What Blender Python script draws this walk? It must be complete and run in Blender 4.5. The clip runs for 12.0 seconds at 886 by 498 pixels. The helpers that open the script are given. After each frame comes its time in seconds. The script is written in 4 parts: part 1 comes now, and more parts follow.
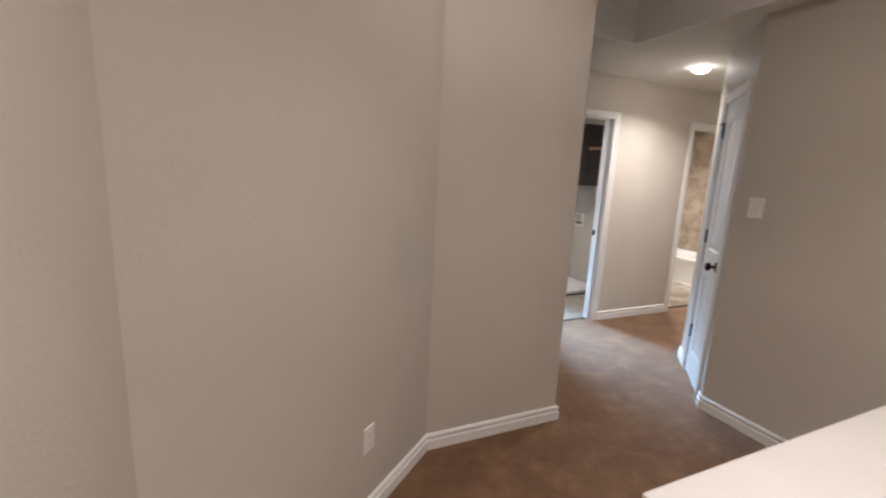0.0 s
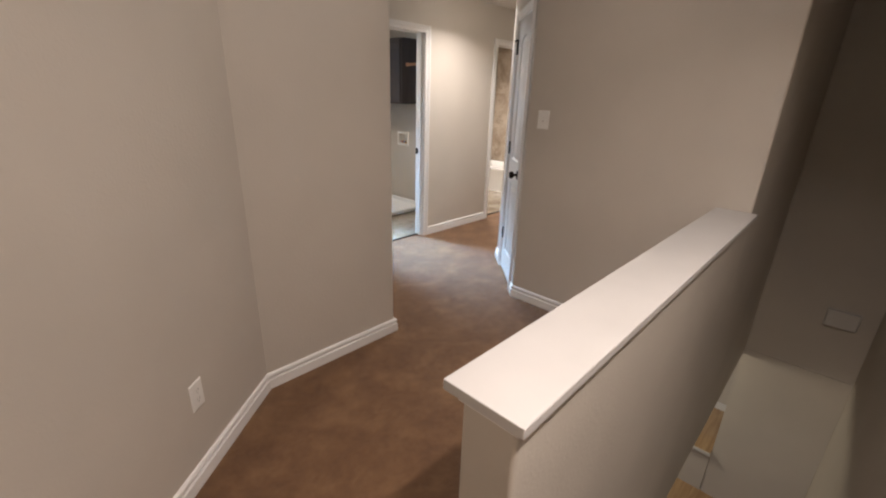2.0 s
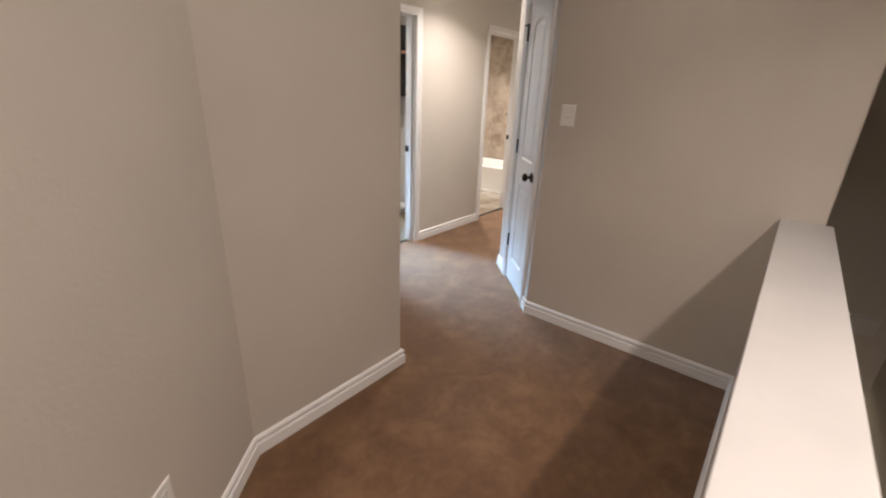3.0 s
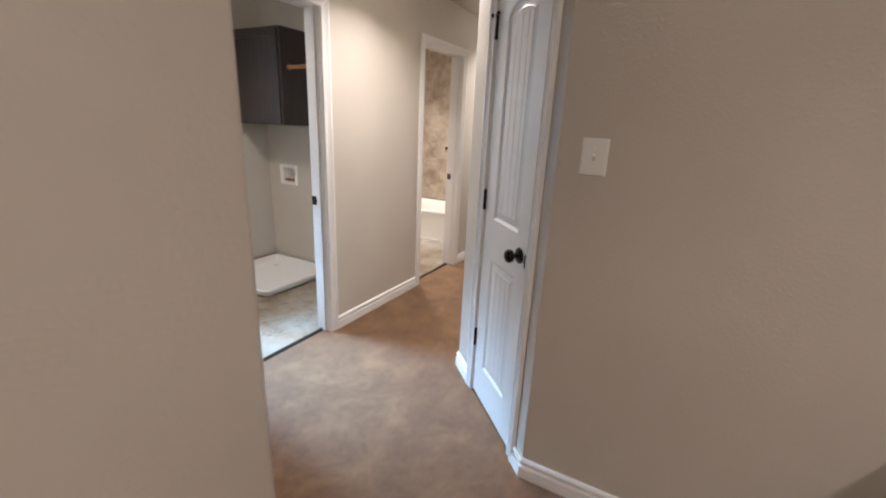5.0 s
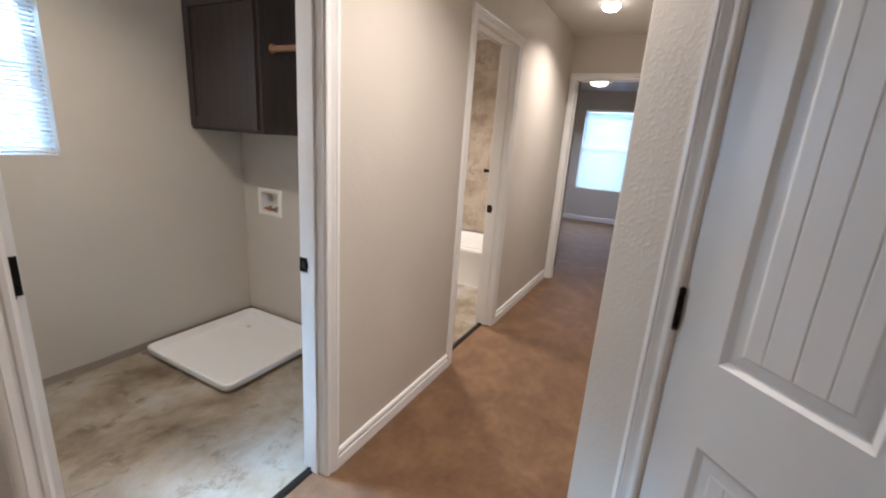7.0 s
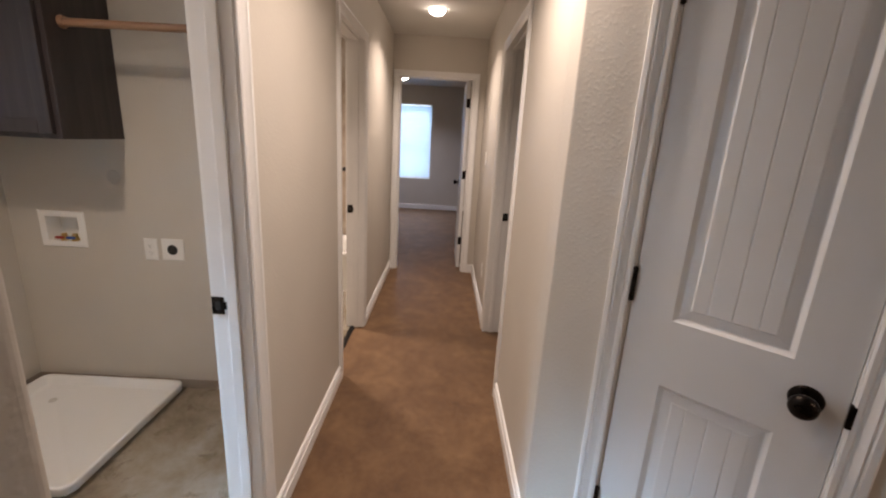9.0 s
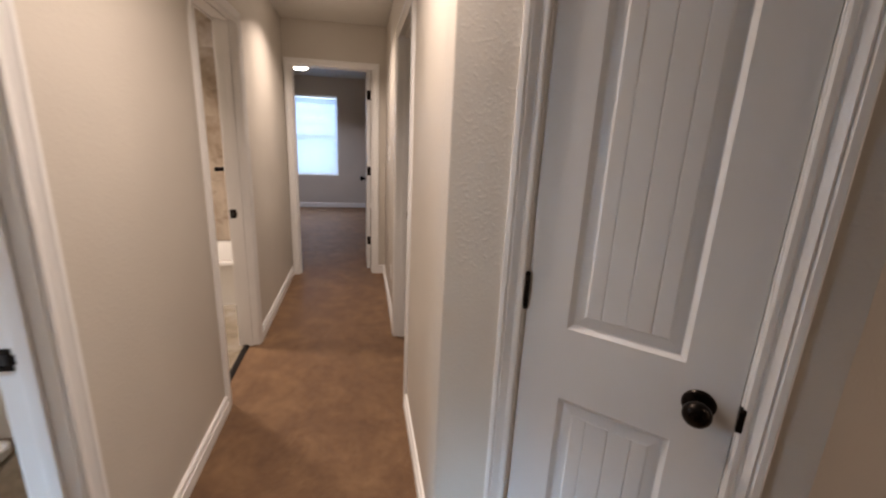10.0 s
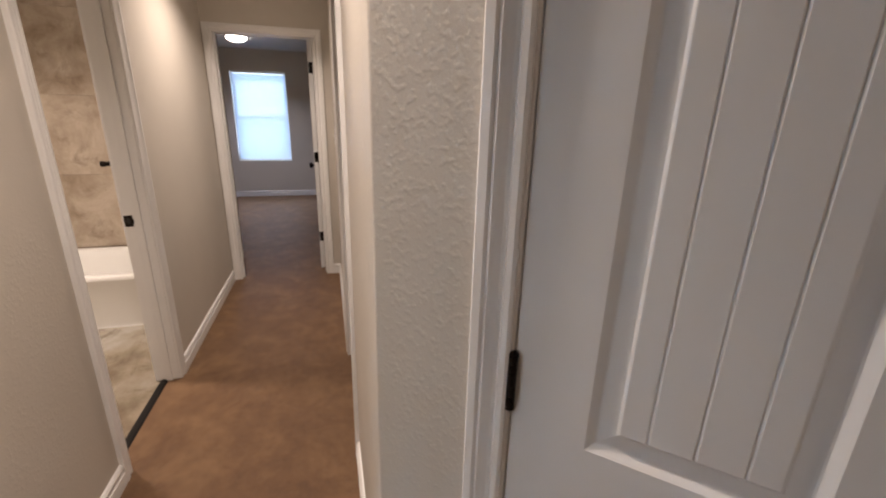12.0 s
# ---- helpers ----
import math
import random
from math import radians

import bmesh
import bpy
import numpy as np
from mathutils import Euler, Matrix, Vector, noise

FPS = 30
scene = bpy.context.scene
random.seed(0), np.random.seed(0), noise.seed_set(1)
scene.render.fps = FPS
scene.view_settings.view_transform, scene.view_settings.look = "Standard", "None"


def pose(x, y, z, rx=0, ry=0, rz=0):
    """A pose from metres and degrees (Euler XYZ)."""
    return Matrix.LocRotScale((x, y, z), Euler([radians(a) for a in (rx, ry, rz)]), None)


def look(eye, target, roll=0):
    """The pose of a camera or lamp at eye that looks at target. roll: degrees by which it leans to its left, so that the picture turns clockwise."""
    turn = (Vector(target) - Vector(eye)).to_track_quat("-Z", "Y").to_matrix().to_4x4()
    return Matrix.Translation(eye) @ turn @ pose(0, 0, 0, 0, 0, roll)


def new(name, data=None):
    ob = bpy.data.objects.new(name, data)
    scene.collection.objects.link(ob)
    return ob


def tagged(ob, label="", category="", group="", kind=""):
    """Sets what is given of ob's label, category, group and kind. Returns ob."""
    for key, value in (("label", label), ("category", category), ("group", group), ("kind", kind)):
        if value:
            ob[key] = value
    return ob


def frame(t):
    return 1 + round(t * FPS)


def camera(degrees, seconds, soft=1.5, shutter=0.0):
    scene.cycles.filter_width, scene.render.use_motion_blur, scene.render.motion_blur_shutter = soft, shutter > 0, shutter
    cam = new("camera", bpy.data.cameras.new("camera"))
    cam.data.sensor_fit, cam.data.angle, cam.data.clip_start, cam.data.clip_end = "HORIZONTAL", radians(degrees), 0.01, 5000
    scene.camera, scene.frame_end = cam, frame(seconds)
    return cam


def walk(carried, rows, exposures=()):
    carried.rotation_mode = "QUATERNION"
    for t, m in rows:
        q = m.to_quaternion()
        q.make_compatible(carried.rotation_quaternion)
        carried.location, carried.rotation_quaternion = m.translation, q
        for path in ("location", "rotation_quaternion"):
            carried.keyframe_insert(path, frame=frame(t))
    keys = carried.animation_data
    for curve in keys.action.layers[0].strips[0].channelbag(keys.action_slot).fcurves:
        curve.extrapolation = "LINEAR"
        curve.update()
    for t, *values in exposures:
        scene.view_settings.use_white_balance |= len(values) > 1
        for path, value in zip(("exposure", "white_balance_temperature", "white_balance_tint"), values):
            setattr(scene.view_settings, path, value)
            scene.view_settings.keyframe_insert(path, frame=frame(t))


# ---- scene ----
cam = camera(92.7, 12.0, soft=2.0, shutter=0.35)
PATH = [
    (0, (1.031, 1.044, 1.487), (1.834, 2.838, 1.118), 2.8),
    (0.5, (1.032, 0.988, 1.505), (2.115, 2.627, 1.128), 2.1),
    (1, (1.036, 0.931, 1.5), (2.299, 2.4, 1.002), 1.6),
    (1.5, (1.038, 0.915, 1.491), (2.42, 2.228, 0.887), 2.1),
    (2, (1.105, 1.004, 1.488), (2.471, 2.296, 0.804), 1.8),
    (2.5, (1.188, 1.168, 1.468), (2.45, 2.527, 0.72), 1.0),
    (3, (1.244, 1.494, 1.47), (2.703, 2.666, 0.762), 2.3),
    (3.5, (1.424, 1.735, 1.439), (3.01, 2.766, 0.788), 1.2),
    (3.7, (1.516, 1.839, 1.438), (3.115, 2.86, 0.805), 0.4),
    (5.3, (2.423, 2.443, 1.432), (4.123, 3.344, 0.884), 3.1),
    (5.5, (2.546, 2.54, 1.429), (4.254, 3.434, 0.896), 3.5),
    (6, (2.825, 2.783, 1.417), (4.553, 3.634, 0.879), 4.9),
    (6.5, (3.038, 2.985, 1.437), (4.713, 3.958, 0.937), 4.1),
    (6.7, (3.094, 3.073, 1.426), (4.774, 4.033, 0.921), 4.0),
    (8.3, (3.131, 3.677, 1.453), (5.052, 3.932, 0.96), 3.3),
    (8.5, (3.085, 3.697, 1.46), (5.017, 3.86, 0.969), 2.7),
    (9, (3.007, 3.704, 1.459), (4.942, 3.692, 0.953), 3.2),
    (9.5, (3.032, 3.67, 1.454), (4.963, 3.523, 0.952), 2.7),
    (10, (3.181, 3.567, 1.464), (5.077, 3.191, 0.95), 2.6),
    (10.5, (3.354, 3.463, 1.445), (5.195, 2.927, 0.877), 1.6),
    (11, (3.508, 3.444, 1.454), (5.301, 2.761, 0.887), 2.3),
    (11.5, (3.605, 3.4, 1.478), (5.439, 2.838, 0.911), 1.0),
    (12, (3.655, 3.397, 1.468), (5.494, 2.893, 0.866), 1.4),
]
walk(cam, [(t, look(eye, target, roll)) for t, eye, target, roll in PATH],
     exposures=[(0, 0.1, 6350, 14), (1.0, 0.03, 6600, 13.5), (3.7, 0.25, 6600, 13.5), (5.5, 0.08, 6500, 14), (6.7, 0.0, 6450, 14), (8.3, -0.3, 7450, 21), (12, -0.38, 7400, 20)])

# world: dim daylight outside the windows
world = bpy.data.worlds.new("sky")
scene.world = world
world.use_nodes = True
wn = world.node_tree.nodes
sky = wn.new("ShaderNodeTexSky")
sky.sky_type = 'NISHITA'
sky.sun_disc = False
sky.sun_elevation, sky.sun_rotation = radians(35), radians(200)
world.node_tree.links.new(sky.outputs[0], wn["Background"].inputs[0])
wn["Background"].inputs[1].default_value = 0.1


def area_lamp(name, at, target, watts, size, size_y=0.0, colour=(1, 1, 1), spread=180):
    data = bpy.data.lights.new(name, 'AREA')
    data.energy, data.color, data.size = watts, colour, size
    data.shape = 'RECTANGLE' if size_y else 'DISK'
    if size_y:
        data.size_y = size_y
    data.spread = radians(spread)
    ob = new(name, data)
    ob.matrix_world = look(at, target)
    return ob


WARM = (1.0, 0.935, 0.87)
LOFT_WARM = (1.0, 0.885, 0.80)
COOL = (0.52, 0.72, 1.0)
SKY_BLUE = (0.36, 0.66, 1.0)
LAMP_LOFT = (1.70, 0.556, 2.79)
# unseen fill over the loft, added to brighten its north wall
LAMP_LOFT_FILL = (2.15, 2.0, 2.79)
LAMP_HALL = (4.50, 3.655, 2.43)
LAMP_HALL_2 = (6.68, 3.83, 2.43)
LAMP_LAUNDRY = (3.88, 5.16, 2.38)
LAMP_BATH = (6.3, 5.2, 2.38)
LAMP_ROOM = (10.5, 4.50, 2.36)
for lamp_at, watts, width, tone in ((LAMP_LOFT, 31, 0.11, LOFT_WARM), (LAMP_LOFT_FILL, 9.5, 0.11, LOFT_WARM), (LAMP_HALL, 17, 0.10, WARM), (LAMP_HALL_2, 17, 0.10, WARM), (LAMP_LAUNDRY, 9.5, 0.12, (1.0, 0.89, 0.75)),
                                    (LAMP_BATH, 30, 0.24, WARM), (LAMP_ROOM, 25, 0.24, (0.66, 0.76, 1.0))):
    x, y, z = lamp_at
    area_lamp("lamp_light", (x, y, z - (0.06 if z > 2.4 else 0.03)), (x, y + 0.0001, 0), watts, width, 0, tone, 172 if lamp_at == LAMP_LOFT_FILL else 135)
# daylight in the two window openings, outside their panes
area_lamp("window_daylight", (3.80, 6.15, 1.66), (3.82, 4.15, 0.0), 30, 0.62, 0.90, SKY_BLUE, 36)
area_lamp("window_daylight", (3.80, 6.16, 1.66), (3.84, 4.0, 1.0), 5.5, 0.62, 0.90, SKY_BLUE, 100)
area_lamp("window_daylight", (12.06, 4.45, 1.37), (11, 4.45, 1.2), 38, 0.92, 1.54, COOL)
# unseen lamp added for the lower storey's light at the foot of the stairs
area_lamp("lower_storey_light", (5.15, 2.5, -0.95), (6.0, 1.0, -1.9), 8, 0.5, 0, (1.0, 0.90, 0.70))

# ---- materials ----


def material(name, colour, rough=0.6, metal=0.0):
    m = bpy.data.materials.new(name)
    m.use_nodes = True
    b = m.node_tree.nodes["Principled BSDF"]
    b.inputs["Base Color"].default_value = (*colour, 1)
    b.inputs["Roughness"].default_value = rough
    b.inputs["Metallic"].default_value = metal
    return m


def node(m, kind, **values):
    n = m.node_tree.nodes.new(kind)
    for key, value in values.items():
        n.inputs[key].default_value = value
    return n


def link(m, a, b):
    m.node_tree.links.new(a, b)


def place_of(m, own=False):
    if own:
        return node(m, "ShaderNodeTexCoord").outputs["Object"]
    return node(m, "ShaderNodeNewGeometry").outputs["Position"]


def noise_tex(m, scale, detail=3.0, rough=0.5, own=False, stretch=None, warp=0.0):
    at = place_of(m, own)
    if stretch:
        mp = node(m, "ShaderNodeMapping", Scale=stretch)
        link(m, at, mp.inputs[0])
        at = mp.outputs[0]
    n = node(m, "ShaderNodeTexNoise", Scale=scale, Detail=detail, Roughness=rough, Distortion=warp)
    link(m, at, n.inputs["Vector"])
    return n.outputs["Fac"]


def ramp(m, fac, stops):
    r = m.node_tree.nodes.new("ShaderNodeValToRGB")
    e = r.color_ramp.elements
    while len(e) < len(stops):
        e.new(0.5)
    for item, (p, c) in zip(e, stops):
        item.position = p
        item.color = (*c, 1) if len(c) == 3 else c
    link(m, fac, r.inputs[0])
    return r.outputs[0]


def grey(*values):
    return [(p, (v, v, v)) for p, v in values]


def bump(m, *layers):
    """layers: (height, strength, distance)"""
    last = None
    for height, strength, distance in layers:
        n = node(m, "ShaderNodeBump", Strength=strength, Distance=distance)
        link(m, height, n.inputs["Height"])
        if last:
            link(m, last, n.inputs["Normal"])
        last = n.outputs[0]
    link(m, last, m.node_tree.nodes["Principled BSDF"].inputs["Normal"])


def mix(m, fac, a, b):
    n = m.node_tree.nodes.new("ShaderNodeMix")
    n.data_type = 'RGBA'
    for socket, v in ((n.inputs[0], fac), (n.inputs[6], a), (n.inputs[7], b)):
        if isinstance(v, (int, float)):
            socket.default_value = v
        elif isinstance(v, tuple):
            socket.default_value = (*v, 1)
        else:
            link(m, v, socket)
    return n.outputs[2]


def base(m, out):
    link(m, out, m.node_tree.nodes["Principled BSDF"].inputs["Base Color"])


def rough_of(m, out):
    link(m, out, m.node_tree.nodes["Principled BSDF"].inputs["Roughness"])


def painted(name, colour, rough, peel=0.35):
    """rolled wall paint over an orange-peel texture"""
    m = material(name, colour, rough)
    big = noise_tex(m, 1.3, 4)
    tone = tuple(c * 0.93 for c in colour), tuple(min(1, c * 1.05) for c in colour)
    base(m, ramp(m, big, [(0.3, tone[0]), (0.7, tone[1])]))
    knock = noise_tex(m, 88, 1, 0.4)
    blobs = ramp(m, knock, grey((0.48, 0), (0.72, 1)))
    bump(m, (blobs, peel * 0.33, 0.003), (noise_tex(m, 240, 2), 0.05, 0.001))
    return m


WALL = painted("greige_wall_paint", (0.56, 0.515, 0.455), 0.55, 0.34)
CEIL = painted("ceiling_paint", (0.66, 0.64, 0.60), 0.8, 0.5)
BULK = painted("white_bulkhead_paint", (0.78, 0.77, 0.75), 0.7, 0.35)

TRIM = material("white_semigloss_trim_paint", (0.78, 0.77, 0.755), 0.32)
base(TRIM, ramp(TRIM, noise_tex(TRIM, 3, 5), [(0.3, (0.75, 0.74, 0.725)), (0.7, (0.81, 0.80, 0.785))]))
bump(TRIM, (noise_tex(TRIM, 90, 3, 0.6, stretch=(1, 1, 0.15)), 0.06, 0.001))

CAP = material("off_white_cap_paint", (0.57, 0.556, 0.542), 0.42)
base(CAP, ramp(CAP, noise_tex(CAP, 4, 5), [(0.3, (0.545, 0.532, 0.518)), (0.7, (0.595, 0.58, 0.565))]))
bump(CAP, (noise_tex(CAP, 70, 3, 0.6, stretch=(0.15, 1, 1)), 0.06, 0.001))

DOOR = material("white_moulded_door_paint", (0.74, 0.74, 0.735), 0.38)
DOOR.node_tree.nodes["Principled BSDF"].inputs["Specular IOR Level"].default_value = 0.9
base(DOOR, ramp(DOOR, noise_tex(DOOR, 2.2, 5), [(0.3, (0.71, 0.71, 0.705)), (0.7, (0.78, 0.78, 0.775))]))
bump(DOOR, (noise_tex(DOOR, 60, 5, 0.65, stretch=(1, 1, 0.06)), 0.12, 0.0012))

CARPET = material("brown_cut_pile_carpet", (0.26, 0.16, 0.10), 0.95)
patch = noise_tex(CARPET, 4.6, 7, 0.70, warp=0.3)
tuft = noise_tex(CARPET, 330, 3, 0.7)
tread = ramp(CARPET, patch, [(0.30, (0.112, 0.050, 0.019)), (0.5, (0.160, 0.078, 0.031)), (0.70, (0.252, 0.138, 0.062))])
clump = ramp(CARPET, noise_tex(CARPET, 21, 4, 0.65), grey((0.42, 0.0), (0.72, 0.5)))
tread = mix(CARPET, clump, tread, (0.225, 0.116, 0.050))
base(CARPET, mix(CARPET, ramp(CARPET, tuft, grey((0.35, 0.0), (0.7, 0.34))), tread, (0.085, 0.045, 0.025)))
CARPET.node_tree.nodes["Principled BSDF"].inputs["Sheen Weight"].default_value = 0.1
CARPET.node_tree.nodes["Principled BSDF"].inputs["Sheen Roughness"].default_value = 0.5
for key, value in (("Coat Weight", 0.22), ("Coat Roughness", 0.5), ("Coat IOR", 1.5)):
    CARPET.node_tree.nodes["Principled BSDF"].inputs[key].default_value = value
bump(CARPET, (patch, 0.35, 0.02), (noise_tex(CARPET, 95, 3, 0.7), 0.6, 0.006), (tuft, 0.8, 0.004))


def stone_look(name, light, mid, dark, rough, own=False, scale=1.0):
    m = material(name, light, rough)
    cloud = noise_tex(m, 1.9 * scale, 8, 0.64, own, (0.9, 1.1, 1.0), 0.25)
    if own:
        # every piece takes its own stretch of the stone
        info = node(m, "ShaderNodeObjectInfo")
        scaled = node(m, "ShaderNodeMath")
        scaled.operation = 'MULTIPLY'
        scaled.inputs[1].default_value = 37.0
        link(m, info.outputs["Random"], scaled.inputs[0])
        tc = node(m, "ShaderNodeTexCoord")
        add = node(m, "ShaderNodeVectorMath")
        add.operation = 'ADD'
        link(m, tc.outputs["Object"], add.inputs[0])
        link(m, scaled.outputs[0], add.inputs[1])
        n = node(m, "ShaderNodeTexNoise", Scale=3.6 * scale, Detail=8.0, Roughness=0.66, Distortion=0.35)
        link(m, add.outputs[0], n.inputs["Vector"])
        cloud = n.outputs["Fac"]
    veins = noise_tex(m, 6.5 * scale, 9, 0.70, own, (1.0, 1.1, 1), 0.6)
    body = ramp(m, cloud, [(0.28, dark), (0.46, mid), (0.62, light), (0.8, mid)])
    base(m, mix(m, ramp(m, veins, grey((0.55, 0.0), (0.68, 0.7))), body, dark))
    bump(m, (cloud, 0.08, 0.003), (noise_tex(m, 140, 2, 0.5, own), 0.04, 0.001))
    return m


VINYL = stone_look("stone_look_sheet_vinyl", (0.39, 0.355, 0.305), (0.275, 0.225, 0.165), (0.12, 0.082, 0.053), 0.26)
TILE = stone_look("tan_stone_wall_tile", (0.50, 0.425, 0.345), (0.37, 0.295, 0.225), (0.20, 0.145, 0.10), 0.28, True)
GROUT = painted("tan_grout", (0.34, 0.28, 0.22), 0.8, 0.1)
COVE = painted("taupe_cove_base", (0.30, 0.25, 0.21), 0.5, 0.05)

CABINET = material("espresso_stained_wood", (0.03, 0.022, 0.02), 0.42)
grain = noise_tex(CABINET, 28, 5, 0.6, False, (1, 1, 0.06), 0.5)
base(CABINET, ramp(CABINET, grain, [(0.3, (0.018, 0.013, 0.013)), (0.7, (0.041, 0.031, 0.030))]))
bump(CABINET, (grain, 0.12, 0.001))
ROD = material("stained_wooden_rod", (0.30, 0.16, 0.09), 0.45)
rg = noise_tex(ROD, 30, 4, 0.6, False, (1, 0.05, 1), 0.4)
base(ROD, ramp(ROD, rg, [(0.3, (0.21, 0.10, 0.055)), (0.7, (0.37, 0.21, 0.12))]))
BRONZE = material("oil_rubbed_bronze", (0.018, 0.014, 0.012), 0.28, 0.9)
rough_of(BRONZE, ramp(BRONZE, noise_tex(BRONZE, 40, 3), grey((0.3, 0.2), (0.7, 0.4))))
STRIP = material("dark_metal_strip", (0.012, 0.010, 0.009), 0.6, 0.0)
STRIP.node_tree.nodes["Principled BSDF"].inputs["Specular IOR Level"].default_value = 0.12
bump(STRIP, (noise_tex(STRIP, 120, 2), 0.2, 0.001))
PLASTIC = material("white_plastic", (0.80, 0.79, 0.76), 0.3)
bump(PLASTIC, (noise_tex(PLASTIC, 300, 2), 0.03, 0.0005))
ALMOND = material("light_grey_plastic", (0.60, 0.58, 0.55), 0.35)
bump(ALMOND, (noise_tex(ALMOND, 300, 2), 0.03, 0.0005))
PAN = material("white_moulded_plastic_pan", (0.80, 0.80, 0.79), 0.38)
bump(PAN, (noise_tex(PAN, 8, 4), 0.08, 0.004), (noise_tex(PAN, 200, 2), 0.05, 0.0008))
ENAMEL = material("white_bathtub_enamel", (0.82, 0.81, 0.78), 0.12)
bump(ENAMEL, (noise_tex(ENAMEL, 5, 2), 0.02, 0.004))
DARK = material("dark_cavity", (0.02, 0.02, 0.02), 0.7)
BRASS = material("brass_valve", (0.62, 0.40, 0.16), 0.3, 1.0)
BLUE = material("blue_valve_handle", (0.05, 0.10, 0.32), 0.4)
RED = material("red_valve_handle", (0.42, 0.04, 0.03), 0.4)
CORD = material("white_cord", (0.75, 0.75, 0.74), 0.7)
SLAT = material("white_blind_slat", (0.82, 0.83, 0.84), 0.4)
SLAT.node_tree.nodes["Principled BSDF"].inputs["Transmission Weight"].default_value = 0.0
slat_tr = node(SLAT, "ShaderNodeBsdfTranslucent", Color=(0.52, 0.74, 0.92, 1))
slat_mix = node(SLAT, "ShaderNodeMixShader", Fac=0.30)
link(SLAT, SLAT.node_tree.nodes["Principled BSDF"].outputs[0], slat_mix.inputs[1])
link(SLAT, slat_tr.outputs[0], slat_mix.inputs[2])
link(SLAT, slat_mix.outputs[0], SLAT.node_tree.nodes["Material Output"].inputs[0])
GLASS = material("window_glass", (1, 1, 1), 0.0)
GLASS.node_tree.nodes["Principled BSDF"].inputs["Transmission Weight"].default_value = 1.0
GLASS.node_tree.nodes["Principled BSDF"].inputs["IOR"].default_value = 1.05
WOOD = material("oak_stair_tread", (0.42, 0.28, 0.15), 0.4)
wg = noise_tex(WOOD, 25, 5, 0.6, False, (0.08, 1, 1), 0.6)
base(WOOD, ramp(WOOD, wg, [(0.3, (0.33, 0.20, 0.10)), (0.7, (0.52, 0.36, 0.20))]))


def glow(name, colour, strength):
    m = material(name, (0.9, 0.9, 0.88), 0.4)
    b = m.node_tree.nodes["Principled BSDF"]
    b.inputs["Emission Color"].default_value = (*colour, 1)
    b.inputs["Emission Strength"].default_value = strength
    return m


LIT = glow("lit_lamp_diffuser", (1.0, 0.95, 0.88), 22.0)

# ---- mesh helpers ----


def part(name, bm, mat, parent=None, label=""):
    me = bpy.data.meshes.new(name)
    bmesh.ops.recalc_face_normals(bm, faces=bm.faces)
    bm.to_mesh(me)
    bm.free()
    me.materials.append(mat)
    ob = new(name, me)
    if parent:
        ob.parent = parent
    if label:
        ob["label"] = label
    return ob


def thing(name, m=None, label="", category="", group="", kind=""):
    ob = new(name)
    ob.empty_display_size = 0.05
    if m is not None:
        ob.matrix_world = m
    return tagged(ob, label, category, group, kind)


def box(bm, x0, x1, y0, y1, z0, z1, bevel=0.0, segments=2):
    g = bmesh.ops.create_cube(bm, size=1.0)
    vs = g["verts"]
    for v in vs:
        v.co = Vector((x0 + (v.co.x + 0.5) * (x1 - x0), y0 + (v.co.y + 0.5) * (y1 - y0), z0 + (v.co.z + 0.5) * (z1 - z0)))
    if bevel:
        es = {e for v in vs for e in v.link_edges}
        bmesh.ops.bevel(bm, geom=list(es), offset=bevel, segments=segments, affect='EDGES', profile=0.6)
    return bm


def a_box(*args, **kw):
    return box(bmesh.new(), *args, **kw)


def prism(bm, pts, z0, z1):
    """an upright prism on a plan outline"""
    low = [bm.verts.new((x, y, z0)) for x, y in pts]
    high = [bm.verts.new((x, y, z1)) for x, y in pts]
    n = len(pts)
    bm.faces.new(low[::-1])
    bm.faces.new(high)
    for i in range(n):
        bm.faces.new((low[i], low[(i + 1) % n], high[(i + 1) % n], high[i]))
    return bm


def rounded(pts, radii, steps=6):
    """a plan outline with some of its corners rounded"""
    out = []
    n = len(pts)
    for i, p in enumerate(pts):
        r = radii.get(i, 0)
        if not r:
            out.append(p)
            continue
        p, a, b = Vector(p), Vector(pts[i - 1]), Vector(pts[(i + 1) % n])
        da, db = (a - p).normalized(), (b - p).normalized()
        half = da.angle(db) / 2
        d = r / math.tan(half)
        c = p + (da + db).normalized() * (r / math.sin(half))
        va, vb = p + da * d - c, p + db * d - c
        whole = va.angle_signed(vb)
        for k in range(steps + 1):
            w = Matrix.Rotation(-whole * k / steps, 2) @ va
            out.append((c.x + w.x, c.y + w.y))
    return out


def lathe(bm, outline, steps=20, m=Matrix()):
    """turn (radius, height) points about z"""
    rings = []
    for r, h in outline:
        if r < 1e-5:
            rings.append([bm.verts.new(m @ Vector((0, 0, h)))])
        else:
            rings.append([bm.verts.new(m @ Vector((r * math.cos(2 * math.pi * k / steps), r * math.sin(2 * math.pi * k / steps), h))) for k in range(steps)])
    for a, b in zip(rings, rings[1:]):
        for k in range(steps):
            q = [a[k % len(a)], a[(k + 1) % len(a)], b[(k + 1) % len(b)], b[k % len(b)]]
            q = list(dict.fromkeys(q))
            if len(q) > 2:
                bm.faces.new(q)
    return bm


def smooth(ob, angle=35):
    for p in ob.data.polygons:
        p.use_smooth = True
    ob.data.set_sharp_from_angle(angle=radians(angle))
    return ob


